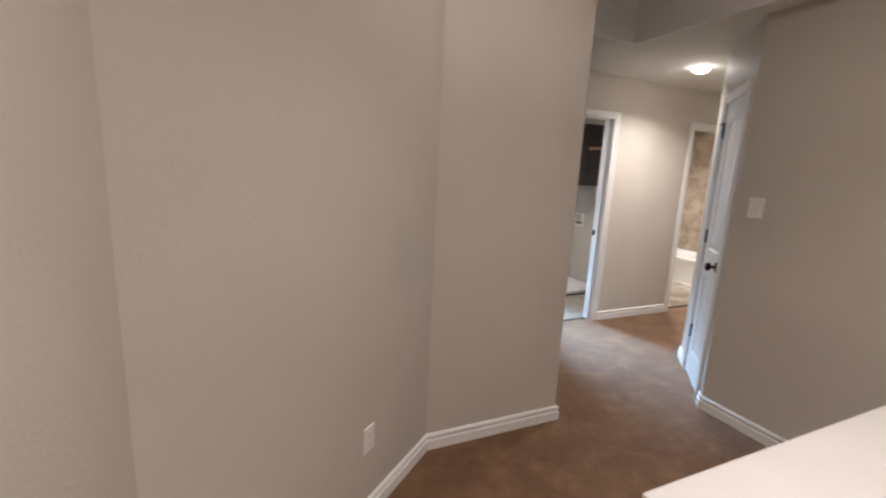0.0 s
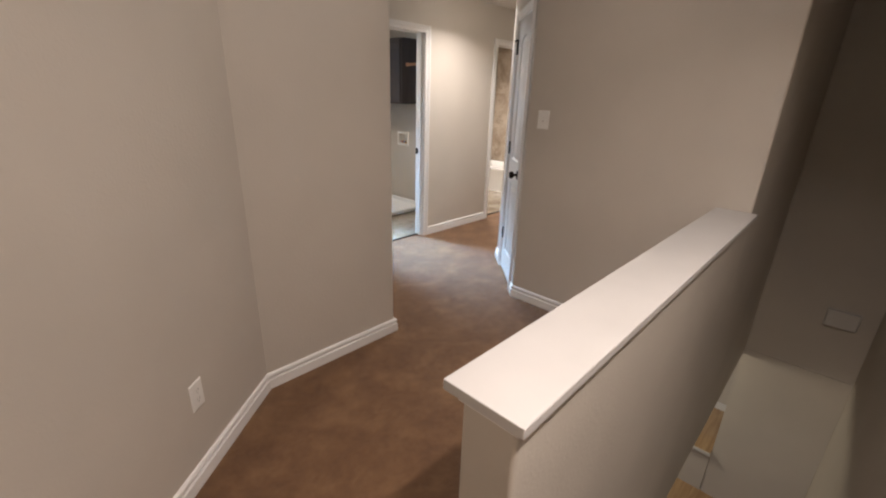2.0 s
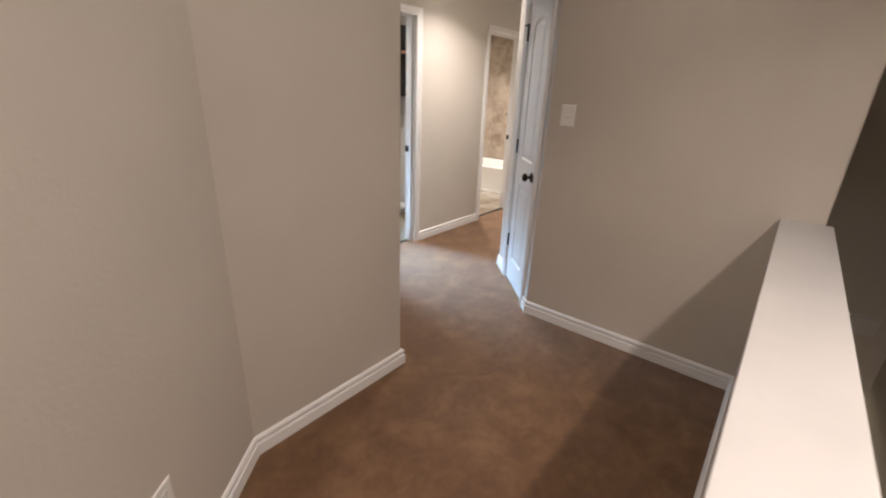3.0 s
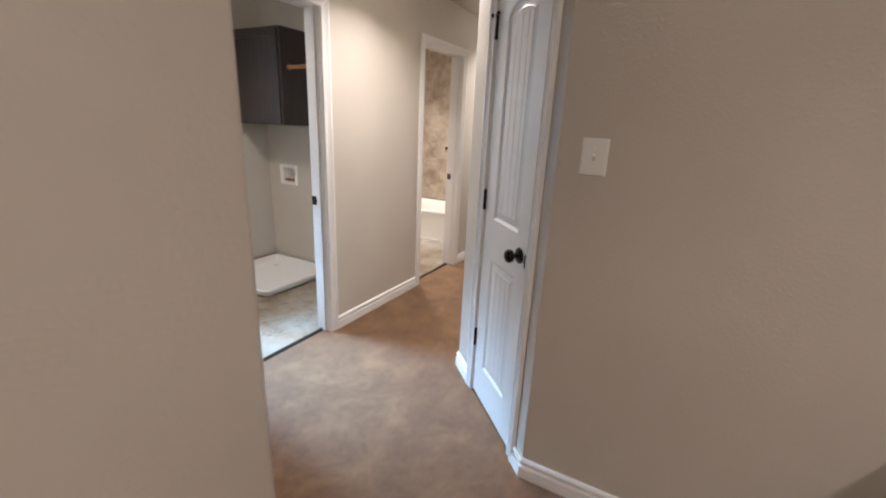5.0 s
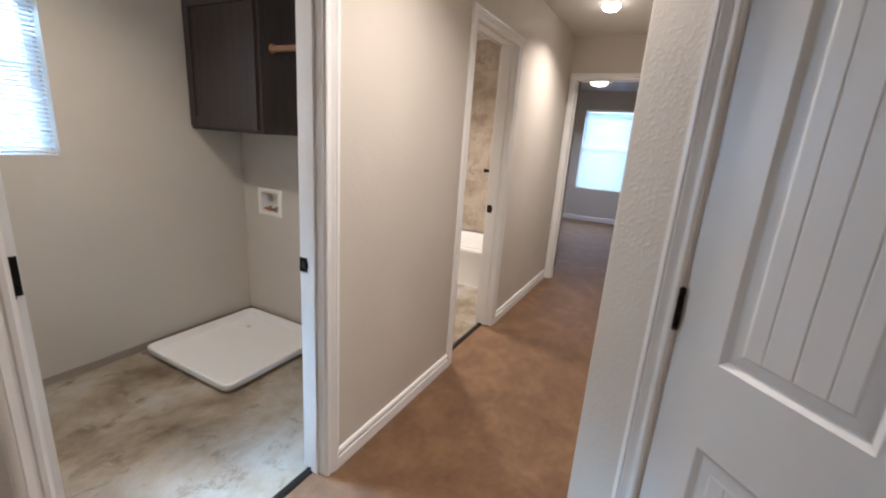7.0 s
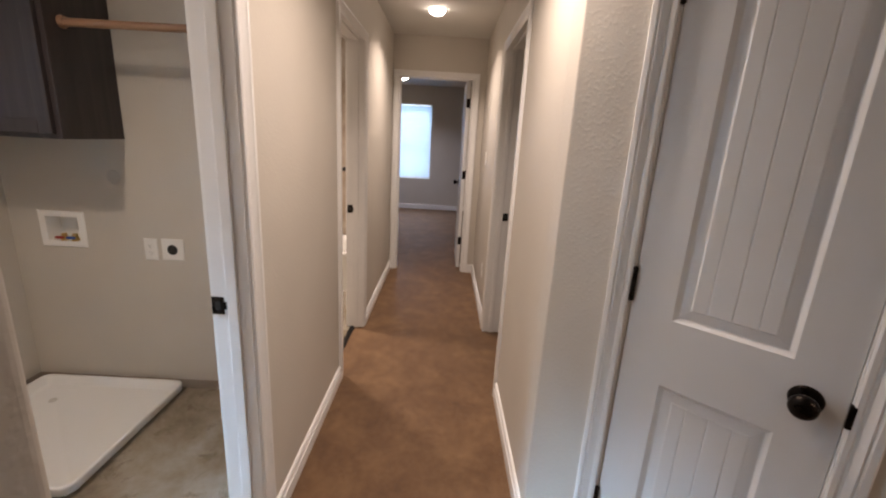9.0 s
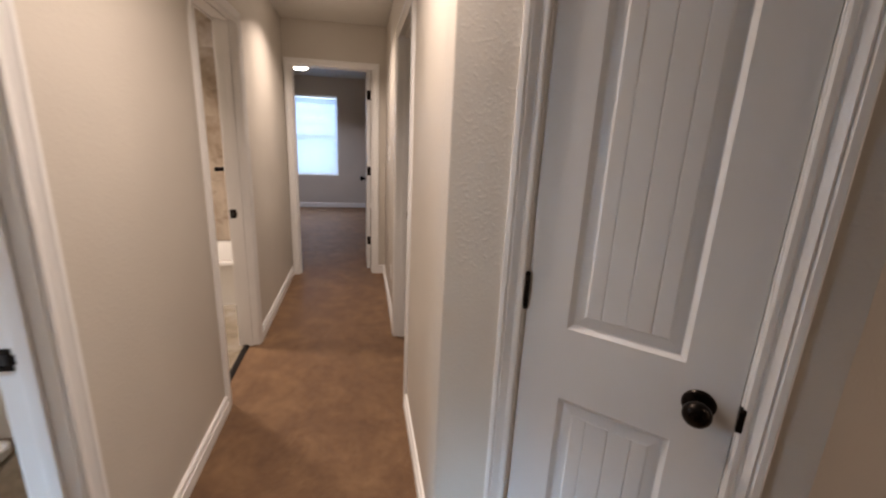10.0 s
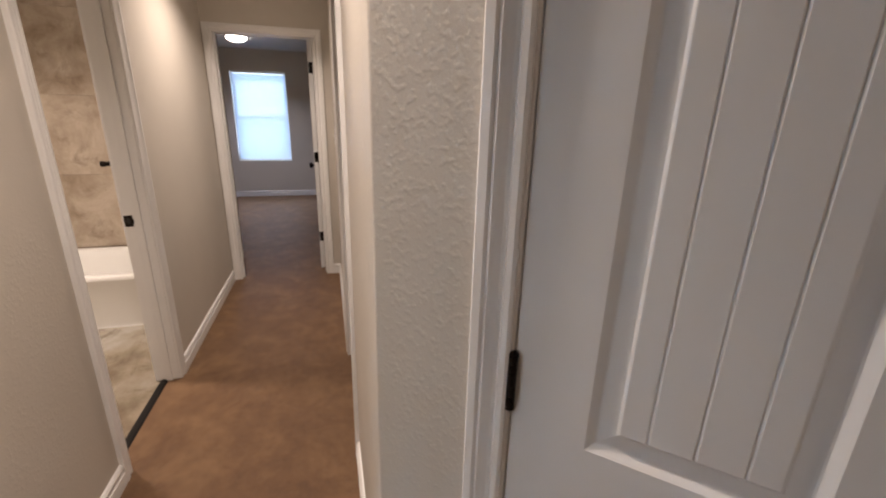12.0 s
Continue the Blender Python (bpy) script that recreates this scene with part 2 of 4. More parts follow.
def sweep(bm, path, profile, closed_ends=True):
    """sweep (out, up) profile points along a plan path, mitred; out is to the right of the way walked"""
    pts = [Vector(p) for p in path]
    rows = []
    for i, p in enumerate(pts):
        d0 = (p - pts[i - 1]).normalized() if i else None
        d1 = (pts[i + 1] - p).normalized() if i + 1 < len(pts) else None
        n0 = Vector((d0.y, -d0.x)) if d0 else None
        n1 = Vector((d1.y, -d1.x)) if d1 else None
        if n0 and n1:
            n = (n0 + n1).normalized()
            n = n / max(0.3, n.dot(n0))
        else:
            n = n0 or n1
        rows.append([bm.verts.new((p.x + n.x * o, p.y + n.y * o, u)) for o, u in profile])
    k = len(profile)
    for a, b in zip(rows, rows[1:]):
        for j in range(k):
            bm.faces.new((a[j], a[(j + 1) % k], b[(j + 1) % k], b[j]))
    if closed_ends:
        bm.faces.new(rows[0])
        bm.faces.new(rows[-1][::-1])
    return bm


# ---- structure ----
HALL_N, HALL_S, END, SWITCH = 4.28, 3.33, 7.605, 3.715
LOW, HIGH = 2.44, 2.80
D45 = Vector((1, 1)).normalized()
C45 = Vector((SWITCH, 2.70))


def on45(s, d=0.0):
    """a plan point on the closet wall: s along it, d out of its face"""
    p = C45 + D45 * s + Vector((-D45.y, D45.x)) * d
    return (p.x, p.y)


def wall(name, bm, label="greige painted drywall wall with orange-peel texture", mat=WALL):
    return tagged(part(name, bm, mat), label, "wall", "", "structure")


def wall_with_openings(name, a0, a1, b0, b1, top, openings, along='x', low=0.0):
    """a straight wall from a0 to a1; openings: (from, to, sill, head)"""
    bm = bmesh.new()
    if all(sill == low for _, _, sill, _ in openings):
        pts = [(a0, low)]
        for o0, o1, sill, head in sorted(openings):
            pts += [(o0, low), (o0, head), (o1, head), (o1, low)]
        pts += [(a1, low), (a1, top), (a0, top)]
        sides = [[bm.verts.new((a, b, z) if along == 'x' else (b, a, z)) for a, z in pts] for b in (b0, b1)]
        bm.faces.new(sides[0])
        bm.faces.new(sides[1][::-1])
        for i in range(len(pts)):
            j = (i + 1) % len(pts)
            bm.faces.new((sides[0][i], sides[0][j], sides[1][j], sides[1][i]))
        return wall(name, bm)

    # one opening with a sill: both faces round it, the reveals and the outer edges
    o0, o1, sill, head = openings[0]
    outer = [(a0, low), (a1, low), (a1, top), (a0, top)]
    inner = [(o0, sill), (o1, sill), (o1, head), (o0, head)]
    rings = [[bm.verts.new((a, b, z) if along == 'x' else (b, a, z)) for a, z in ring] for b in (b0, b1) for ring in (outer, inner)]
    for p, q in ((0, 1), (3, 2), (2, 0), (1, 3)):
        for k in range(4):
            n = (k + 1) % 4
            bm.faces.new((rings[p][k], rings[p][n], rings[q][n], rings[q][k]))
    return wall(name, bm)


# loft walls
ANGLE0, ANGLE1 = (0.770, 2.053), (1.828, 2.928)
wall("wall_loft_west", prism(bmesh.new(), [(0.60, -2.2), (0.770, -2.2), ANGLE0, (0.60, 2.14)], 0, HIGH))
wall("wall_loft_angled", prism(bmesh.new(), [ANGLE0, ANGLE1, (1.80, 3.045), (0.60, 2.141)], 0, HIGH))
wall("wall_loft_north", prism(bmesh.new(), rounded([ANGLE1, (2.69, 2.928), (2.69, 3.045), (1.801, 3.045)], {1: 0.018, 2: 0.018}), 0, HIGH))
wall("wall_loft_south", a_box(0.60, 1.899, -2.32, -2.2, 0, HIGH))
wall("wall_stair_south", prism(bmesh.new(), [(1.90, -2.32), (2.02, -2.32), (2.02, 0.38), (6.1, 0.38), (6.1, 0.50), (1.90, 0.50)], -2.7, HIGH))
wall("wall_switch", prism(bmesh.new(), rounded([(SWITCH, 1.31), (SWITCH, 2.70), (3.83, 2.652), (3.83, 1.31)], {0: 0.012}), 0.0, LOW))
wall("wall_stair_north", a_box(3.831, 6.1, 1.31, 1.425, -0.86, HIGH))
wall("wall_stair_north_upper", a_box(SWITCH, 3.83, 1.31, 1.425, LOW, HIGH))
wall("wall_stair_east", a_box(5.872, 6.1, 0.501, 1.309, -2.7, HIGH))
wall("wall_stair_lower", a_box(5.86, 5.8715, 0.501, 1.300, -2.7, -0.80))
wall("wall_floor_edge", a_box(3.7145, 3.8305, 1.31, 1.425, -0.86, -0.0005))
# alcove beside the hall
wall("wall_alcove_west", a_box(1.78, 1.90, 3.046, 4.009, 0, LOW))
wall("wall_alcove_north", prism(bmesh.new(), rounded([(1.78, 4.01), (3.297, 4.01), (3.297, 4.279), (3.185, 4.279), (3.185, 4.23), (1.78, 4.23)], {1: 0.018}), 0, LOW))
# hall walls
DOOR_H = 2.08
wall_with_openings("wall_hall_north", 3.185, 7.604, HALL_N, 4.395, LOW, [(3.378, 4.242, 0, DOOR_H), (5.352, 6.064, 0, DOOR_H)])
wall_with_openings("wall_hall_south", 4.461, 7.604, 3.215, HALL_S, LOW, [(5.26, 6.10, 0, DOOR_H)])
wall_with_openings("wall_hall_end", 2.2, 4.395, END, 7.72, LOW, [(3.443, 4.223, 0, DOOR_H)], 'y')
bm = bmesh.new()
T = -0.115
prism(bm, [on45(0), on45(0.120), on45(0.120, T), on45(0.05, T)], 0, LOW)
prism(bm, rounded([on45(0.648), (4.345, HALL_S), (4.46, HALL_S), (4.46, 3.215), on45(0.84, T), on45(0.648, T)], {1: 0.014}), 0, LOW)
prism(bm, [on45(0.120), on45(0.648), on45(0.648, T), on45(0.120, T)], DOOR_H, LOW)
wall("wall_closet_angled", bm)
wall("wall_closet_back", prism(bmesh.new(), [(3.95, 2.3), (4.6, 2.9), (4.6, 3.214), (4.7, 3.214), (4.7, 2.85), (4.02, 2.2)], 0, LOW))
# laundry and bathroom
WIN_L = (3.50, 4.113, 1.205, 2.05)
wall_with_openings("wall_north", 3.065, 7.76, 5.945, 6.09, LOW, [WIN_L])
wall("wall_laundry_west", a_box(3.065, 3.184, 4.231, 5.944, 0, LOW))
wall_with_openings("wall_laundry_bath", 4.396, 5.944, 5.15, 5.27, LOW, [(5.589, 5.755, 0.832, 0.962)], 'y')
bath_east = wall("wall_bath_east", a_box(7.577, 7.72, 4.396, 5.944, 0, LOW), mat=GROUT)
# far bedroom
WIN_F = (4.015, 4.888, 0.628, 2.108)
wall_with_openings("wall_room_east", 2.2, 6.4, 11.85, 11.99, LOW, [WIN_F], 'y')
wall("wall_room_south", a_box(7.721, 11.849, 2.08, 2.199, 0, LOW))
wall("wall_room_north", a_box(7.721, 11.849, 6.401, 6.52, 0, LOW))
wall("wall_room_entry", prism(bmesh.new(), rounded([(7.721, 4.295), (8.235, 4.295), (8.235, 4.41), (7.721, 4.41)], {1: 0.015, 2: 0.015}), 0, LOW))
wall("wall_room_west", a_box(7.721, 7.76, 4.411, 6.40, 0, LOW))
# room behind the doorway in the hall's south wall
wall("wall_side_room_south", a_box(4.71, 7.604, 1.52, 1.64, 0, LOW))
wall("wall_side_room_west", a_box(4.71, 4.82, 1.641, 3.214, 0, LOW))

# floors
floor = bmesh.new()
for x0, x1, y0, y1 in ((0.60, 1.63, -2.32, 1.33), (0.60, 7.66, 1.33, 4.352), (7.66, 11.98, 2.1, 6.5)):
    box(floor, x0, x1, y0, y1, -0.05, 0.0)
tagged(part("floor", floor, CARPET), "brown cut-pile carpet with brushed lighter patches", "carpet floor", "", "structure")
tagged(part("floor_laundry", a_box(3.19, 5.2, 4.374, 5.95, -0.05, -0.004), VINYL), "stone-look sheet vinyl floor in grey and tan", "vinyl floor", "", "structure")
tagged(part("floor_bath", a_box(5.24, 7.63, 4.374, 5.95, -0.05, -0.004), VINYL), "stone-look sheet vinyl floor in grey and tan", "vinyl floor", "", "structure")
tagged(part("floor_lower", a_box(1.7, 6.8, -0.2, 3.4, -2.76, -2.7), WOOD), "wooden floor of the lower storey below the stairwell", "wooden floor", "", "structure")
wall("wall_lower_north", a_box(1.8, 6.8, 3.3, 3.4, -2.7, -0.3))
wall("wall_lower_east", a_box(6.70, 6.80, 0.9, 3.299, -2.7, -0.3))

# ceilings and the white bulkhead where the hall's low ceiling begins
bm = bmesh.new()
prism(bm, [(3.57, 1.427), (12.3, 1.427), (12.3, 6.55), (1.7, 6.55), (1.7, 3.51), (3.57, 3.51)], LOW, LOW + 0.06)
tagged(part("ceiling", bm, CEIL), "textured painted ceiling of the hall", "ceiling", "", "structure")
tagged(part("ceiling_loft", a_box(0.55, 6.2, -2.4, 3.6, HIGH, HIGH + 0.06), CEIL), "high textured painted ceiling over the loft", "ceiling", "", "structure")
bm = bmesh.new()
prism(bm, [(3.55, 1.427), (3.5699, 1.427), (3.5699, 3.5099), (1.8, 3.5099), (1.8, 3.49), (3.55, 3.49)], LOW - 0.002, HIGH)
tagged(part("bulkhead", bm, BULK), "white painted bulkhead at the edge of the lower ceiling", "bulkhead", "", "structure")
tagged(part("ceiling_stair_side", a_box(3.571, 3.83, 1.427, 3.4, HIGH - 0.1, HIGH - 0.01), CEIL), "ceiling piece above the switch wall", "ceiling", "", "structure")

# ---- trim ----
BASE_PROFILE = [(0, 0), (0.0165, 0), (0.0165, 0.024), (0.0155, 0.026), (0.0165, 0.028), (0.0165, 0.051), (0.0150, 0.0545), (0.0040, 0.0565), (0.0040, 0.0650),
                (0.0115, 0.0670), (0.0140, 0.0715), (0.0135, 0.0800), (0.0095, 0.0870), (0.005, 0.0905), (0, 0.091)]
CAS = 0.0487
runs = [
    [(0.770, -2.19), ANGLE0, ANGLE1, (2.69, 2.928), (2.69, 3.045), (1.91, 3.045)],
    [on45(0.120 - CAS), (SWITCH, 2.70), (SWITCH, 1.445), (1.64, 1.445), (1.64, 1.31)],
    [(5.26 - CAS, HALL_S), (4.345, HALL_S), on45(0.648 + CAS)],
    [(END, 3.443 - CAS), (END, HALL_S), (6.10 + CAS, HALL_S)],
    [(6.064 + CAS, HALL_N), (END, HALL_N), (END, 4.223 + CAS)],
    [(4.242 + CAS, HALL_N), (5.352 - CAS, HALL_N)],
    [(1.90, 3.06), (1.90, 4.01), (3.297, 4.01), (3.297, HALL_N - 0.001)],
    [(11.85, 6.40), (11.85, 2.2)],
    [(7.78, 6.40), (11.83, 6.40)],
    [(7.76, 6.39), (7.76, 4.43)],
    [(7.80, 4.41), (8.235, 4.41), (8.235, 4.295), (7.79, 4.295)],
]
for path in runs:
    tagged(part("baseboard", sweep(bmesh.new(), path, BASE_PROFILE), TRIM), "white painted moulded baseboard along the carpet", "baseboard", "", "structure")
for path in ([(3.185, 5.945), (5.15, 5.945), (5.15, 4.41)],):
    tagged(part("cove_base", sweep(bmesh.new(), path, [(0, -0.004), (0.006, -0.004), (0.004, 0.006), (0.003, 0.045), (0, 0.047)]), COVE),
           "low taupe cove base along the vinyl floor", "cove base", "", "structure")

CAS_PROFILE = [(0.004, 0.0), (0.004, 0.009), (0.008, 0.012), (0.016, 0.012), (0.019, 0.009), (0.024, 0.010), (0.032, 0.014), (0.037, 0.017),
               (0.041, 0.014), (0.045, 0.018), (0.056, 0.018), (0.0585, 0.015), (0.0585, 0.0)]


# the casing's inner edge stands 5 mm back from the jamb's face
CAS_PROFILE = [(-0.014 + (o - 0.004) * 1.15, d) for o, d in CAS_PROFILE]


def frame_sweep(bm, width, height, profile, m):
    """a mitred three-sided surround in the plane x-z; profile: (out from the opening, proud along -y)"""
    rows = []
    for ox, oz, sx, sz in ((0, 0, -1, 0), (0, height, -1, 1), (width, height, 1, 1), (width, 0, 1, 0)):
        rows.append([bm.verts.new(m @ Vector((ox + sx * o, -d, oz + sz * o))) for o, d in profile])
    k = len(profile)
    for a, b in zip(rows, rows[1:]):
        for j in range(k):
            bm.faces.new((a[j], a[(j + 1) % k], b[(j + 1) % k], b[j]))
    bm.faces.new(rows[0])
    bm.faces.new(rows[-1][::-1])
    return bm


def hinge(parent, m, stop=False):
    """a butt hinge: barrel along z, its leaf on the jamb; m places its middle"""
    bm = bmesh.new()
    h = 0.089
    for k in range(5):
        z0 = -h / 2 + k * h / 5
        lathe(bm, [(0, z0), (0.0068, z0 + 0.0003), (0.0072, z0 + 0.002), (0.0072, z0 + h / 5 - 0.002), (0.0068, z0 + h / 5 - 0.0003), (0, z0 + h / 5)], 12, m)
    for s in (-1, 1):
        lathe(bm, [(0.0078, s * h / 2), (0.0078, s * (h / 2 + 0.003)), (0.004, s * (h / 2 + 0.007)), (0, s * (h / 2 + 0.008))], 12, m)
    ob = smooth(part("hinge", bm, BRONZE, parent, "dark bronze butt hinge"))
    if stop:
        bm = bmesh.new()
        lie = m @ Matrix.Translation((0, -0.004, h / 2 + 0.006))
        lathe(bm, [(0, -0.032), (0.0045, -0.032), (0.0045, 0.03), (0, 0.03)], 10, lie @ pose(0, 0, 0, 0, 90, 0))
        lathe(bm, [(0, 0), (0.008, 0), (0.009, 0.006), (0.006, 0.012), (0, 0.013)], 10, lie @ Matrix.Translation((-0.03, -0.002, 0)) @ pose(0, 0, 0, 90, 0, 0))
        lathe(bm, [(0, 0), (0.007, 0), (0.008, 0.006), (0.005, 0.010), (0, 0.011)], 10, lie @ Matrix.Translation((0.03, -0.002, 0)) @ pose(0, 0, 0, 90, 0, 0))
        smooth(part("hinge_stop", bm, BRONZE, parent, "dark hinge-pin door stop"))
    return ob


def strike_plate(parent, m):
    """a latch strike on a jamb; m: z out of the jamb, x along the wall's depth, y up"""
    bm = bmesh.new()
    box(bm, -0.019, 0.019, -0.0285, 0.0285, 0, 0.0022, 0.0008)
    box(bm, -0.0265, -0.019, -0.012, 0.012, -0.001, 0.0022, 0.0006)
    bmesh.ops.transform(bm, matrix=m, verts=bm.verts)
    ob = part("strike_plate", bm, BRONZE, parent, "dark bronze strike plate")
    bm = a_box(-0.008, 0.008, -0.014, 0.014, 0.0018, 0.0028)
    bmesh.ops.transform(bm, matrix=m, verts=bm.verts)
    part("latch_hole", bm, DARK, ob)
    return ob


def doorway(name, m, width, height, depth, label, both=True, stop_at=0.06):
    """door frame in an opening; m: x along the opening, -y out of the wall's face, z up"""
    top = tagged(new(name), label, "door frame", "", "structure")
    part("casing", frame_sweep(bmesh.new(), width, height - 0.02, CAS_PROFILE, m), TRIM, top)
    if both:
        back = m @ Matrix.Translation((width, depth, 0)) @ pose(0, 0, 0, 0, 0, 180)
        part("casing", frame_sweep(bmesh.new(), width, height - 0.02, CAS_PROFILE, back), TRIM, top)
    for x0, x1, z0, z1 in ((0.0, 0.019, 0, height - 0.001), (width - 0.019, width, 0, height - 0.001), (0.019, width - 0.019, height - 0.02, height - 0.001)):
        bm = a_box(x0 + 0.0005, x1 - 0.0005, -0.001, depth + 0.001, z0, z1, bevel=0.0015, segments=1)
        bmesh.ops.transform(bm, matrix=m, verts=bm.verts)
        part("jamb", bm, TRIM, top)
    for x0, x1, z0, z1 in ((0.019, 0.030, 0, height - 0.02), (width - 0.030, width - 0.019, 0, height - 0.02), (0.030, width - 0.030, height - 0.031, height - 0.02)):
        bm = a_box(x0, x1, stop_at, stop_at + 0.034, z0, z1, bevel=0.003, segments=2)
        bmesh.ops.transform(bm, matrix=m, verts=bm.verts)
        part("door_stop", bm, TRIM, top)
    return top


def jamb_strike(top, m, width, z, y, side):
    """strike on the jamb at x = 0 (side 0) or at x = width (side 1), y into the depth"""
    if side:
        put = m @ Matrix(((0, 0, -1, width - 0.0195), (1, 0, 0, y), (0, 1, 0, z), (0, 0, 0, 1)))
    else:
        put = m @ Matrix(((0, 0, 1, 0.0195), (1, 0, 0, y), (0, 1, 0, z), (0, 0, 0, 1)))
    strike_plate(top, put)


# frames: laundry, bathroom, side room, far bedroom, closet
M_LAU = pose(3.378, HALL_N, 0)
door_1 = doorway("door_1", M_LAU, 0.864, DOOR_H, 0.115, "white painted door frame of the laundry", stop_at=0.035)
jamb_strike(door_1, M_LAU, 0.864, 0.922, 0.101, 1)
M_BATH = pose(5.352, HALL_N, 0)
door_2 = doorway("door_2", M_BATH, 0.712, DOOR_H, 0.115, "white painted door frame of the bathroom, door out of view", stop_at=0.035)
jamb_strike(door_2, M_BATH, 0.712, 0.928, 0.095, 1)
M_SIDE = pose(6.10, HALL_S, 0, 0, 0, 180)
door_3 = doorway("door_3", M_SIDE, 0.84, DOOR_H, 0.115, "white painted door frame of an open side room", stop_at=0.035)
jamb_strike(door_3, M_SIDE, 0.84, 0.922, 0.09, 0)
M_END = pose(END, 4.223, 0, 0, 0, -90)
door_4 = doorway("door_4", M_END, 0.78, DOOR_H, 0.115, "white painted door frame at the end of the hall", stop_at=0.035)
O = on45(0.648)
M_CLO = pose(O[0], O[1], 0, 0, 0, -135)
door_5 = doorway("door_5", M_CLO, 0.528, DOOR_H, 0.115, "white painted door frame of the narrow closet", both=False, stop_at=0.045)
# thresholds between carpet and vinyl
for x0, x1 in ((3.3975, 4.2225), (5.3715, 6.0445)):
    bm = sweep(bmesh.new(), [(x0, 4.35), (x1, 4.35)], [(0.012, -0.01), (0.012, 0.002), (0.003, 0.007), (-0.018, 0.007), (-0.028, 0.001), (-0.028, -0.01)])
    tagged(part("threshold", bm, STRIP), "dark metal transition strip between carpet and vinyl", "threshold", "", "structure")

# ---- things ----


def door_leaf(parent, width, height, thick=0.035, both=False):
    """a moulded two-panel plank door, arched upper panel; face at y = 0 looking to -y, hinged at x = 0"""
    stile = 0.1135 if width < 0.6 else 0.115
    x0, x1 = stile, width - stile + 0.005
    faces = (0,) if not both else (0, 1)
    bm = bmesh.new()
    box(bm, 0, width, 0.0125, thick - (0.0125 if both else 0), 0, height)
    for f in faces:
        turn = Matrix() if f == 0 else Matrix.Translation((width, thick, 0)) @ pose(0, 0, 0, 0, 0, 180)
        n_arc = 12

        def outline(z0, z1, rise, i):
            c = (x0 + x1) / 2
            pts = [(x0 + i, z0 + i), (x1 - i, z0 + i)]
            for k in range(n_arc + 1):
                a = k / n_arc
                x = (x1 - i) + (x0 + i - x1 + i) * a
                q = (x - c) / ((x1 - x0) / 2)
                pts.append((x, z1 - i - rise * (1 - math.sqrt(max(0, 1 - 0.92 * q * q))) / (1 - math.sqrt(0.08))))
            return pts

        def face(vs, at=bm):
            at.faces.new([at.verts.new(turn @ Vector(v)) for v in vs])
        for z0, z1, rise in ((0.19, 0.801, 0.0), (0.998, height - 0.125, 0.055)):
            rings = [(0.0, 0.0), (0.0015, 0.0010), (0.0035, 0.0022), (0.012, 0.0080), (0.0145, 0.0088), (0.018, 0.0086), (0.032, 0.0066), (0.0385, 0.0056), (0.0415, 0.0040), (0.0435, 0.0034)]
            loops = []
            for i, d in rings:
                loops.append([bm.verts.new(turn @ Vector((x, d, z))) for x, z in outline(z0, z1, rise, i)])
            k = len(loops[0])
            for a, b in zip(loops, loops[1:]):
                for j in range(k):
                    bm.faces.new((a[j], a[(j + 1) % k], b[(j + 1) % k], b[j]))
            face([(x, 0.0056, z) for x, z in outline(z0, z1, rise, 0.0425)])
            inner = outline(z0, z1, rise, 0.0435)
            xa, xb = inner[0][0], inner[1][0]
            count = 4
            cuts = [0.0, 0.19, 0.5, 0.81, 1.0]
            arc = inner[2:]

            def top_at(x):
                for (p, q), (r, s) in zip(arc, arc[1:]):
                    if r <= x <= p:
                        return q + (s - q) * (p - x) / (p - r)
                return arc[0][1] if x > arc[0][0] else arc[-1][1]
            for c in range(count):
                a = xa + (xb - xa) * cuts[c] + (0.0026 if c else 0)
                b = xa + (xb - xa) * cuts[c + 1] - (0.0026 if c < count - 1 else 0)
                shape = [(a, inner[0][1]), (b, inner[0][1])] + [(b + (a - b) * s / 4, top_at(b + (a - b) * s / 4)) for s in range(5)]
                front = [bm.verts.new(turn @ Vector((x, 0.0034, z))) for x, z in shape]
                rear = [bm.verts.new(turn @ Vector((x + (0.0026 if x == a and c else -0.0026 if x == b and c < count - 1 else 0) * -1, 0.0058, z))) for x, z in shape]
                bm.faces.new(front)
                for j in range(len(front)):
                    bm.faces.new((front[j], front[(j + 1) % len(front)], rear[(j + 1) % len(front)], rear[j]))
        # stiles and rails round the panels
        face([(0, 0, 0), (x0, 0, 0), (x0, 0, height), (0, 0, height)])
        face([(x1, 0, 0), (width, 0, 0), (width, 0, height), (x1, 0, height)])
        face([(x0, 0, 0), (x1, 0, 0), (x1, 0, 0.19), (x0, 0, 0.19)])
        face([(x0, 0, 0.801), (x1, 0, 0.801), (x1, 0, 0.998), (x0, 0, 0.998)])
        arc = outline(0.998, height - 0.125, 0.055, 0)[2:]
        for (p, q), (r, s) in zip(arc, arc[1:]):
            face([(p, 0, q), (r, 0, s), (r, 0, height), (p, 0, height)])
        rim = [(0, 0), (width, 0), (width, height), (0, height)]
        for (p, q), (r, s) in zip(rim, rim[1:] + rim[:1]):
            face([(p, 0, q), (r, 0, s), (r, 0.0125, s), (p, 0.0125, q)])
    me = bpy.data.meshes.new("leaf")
    bm.to_mesh(me)
    bm.free()
    me.materials.append(DOOR)
    ob = new("leaf", me)
    ob.parent = parent
    return ob


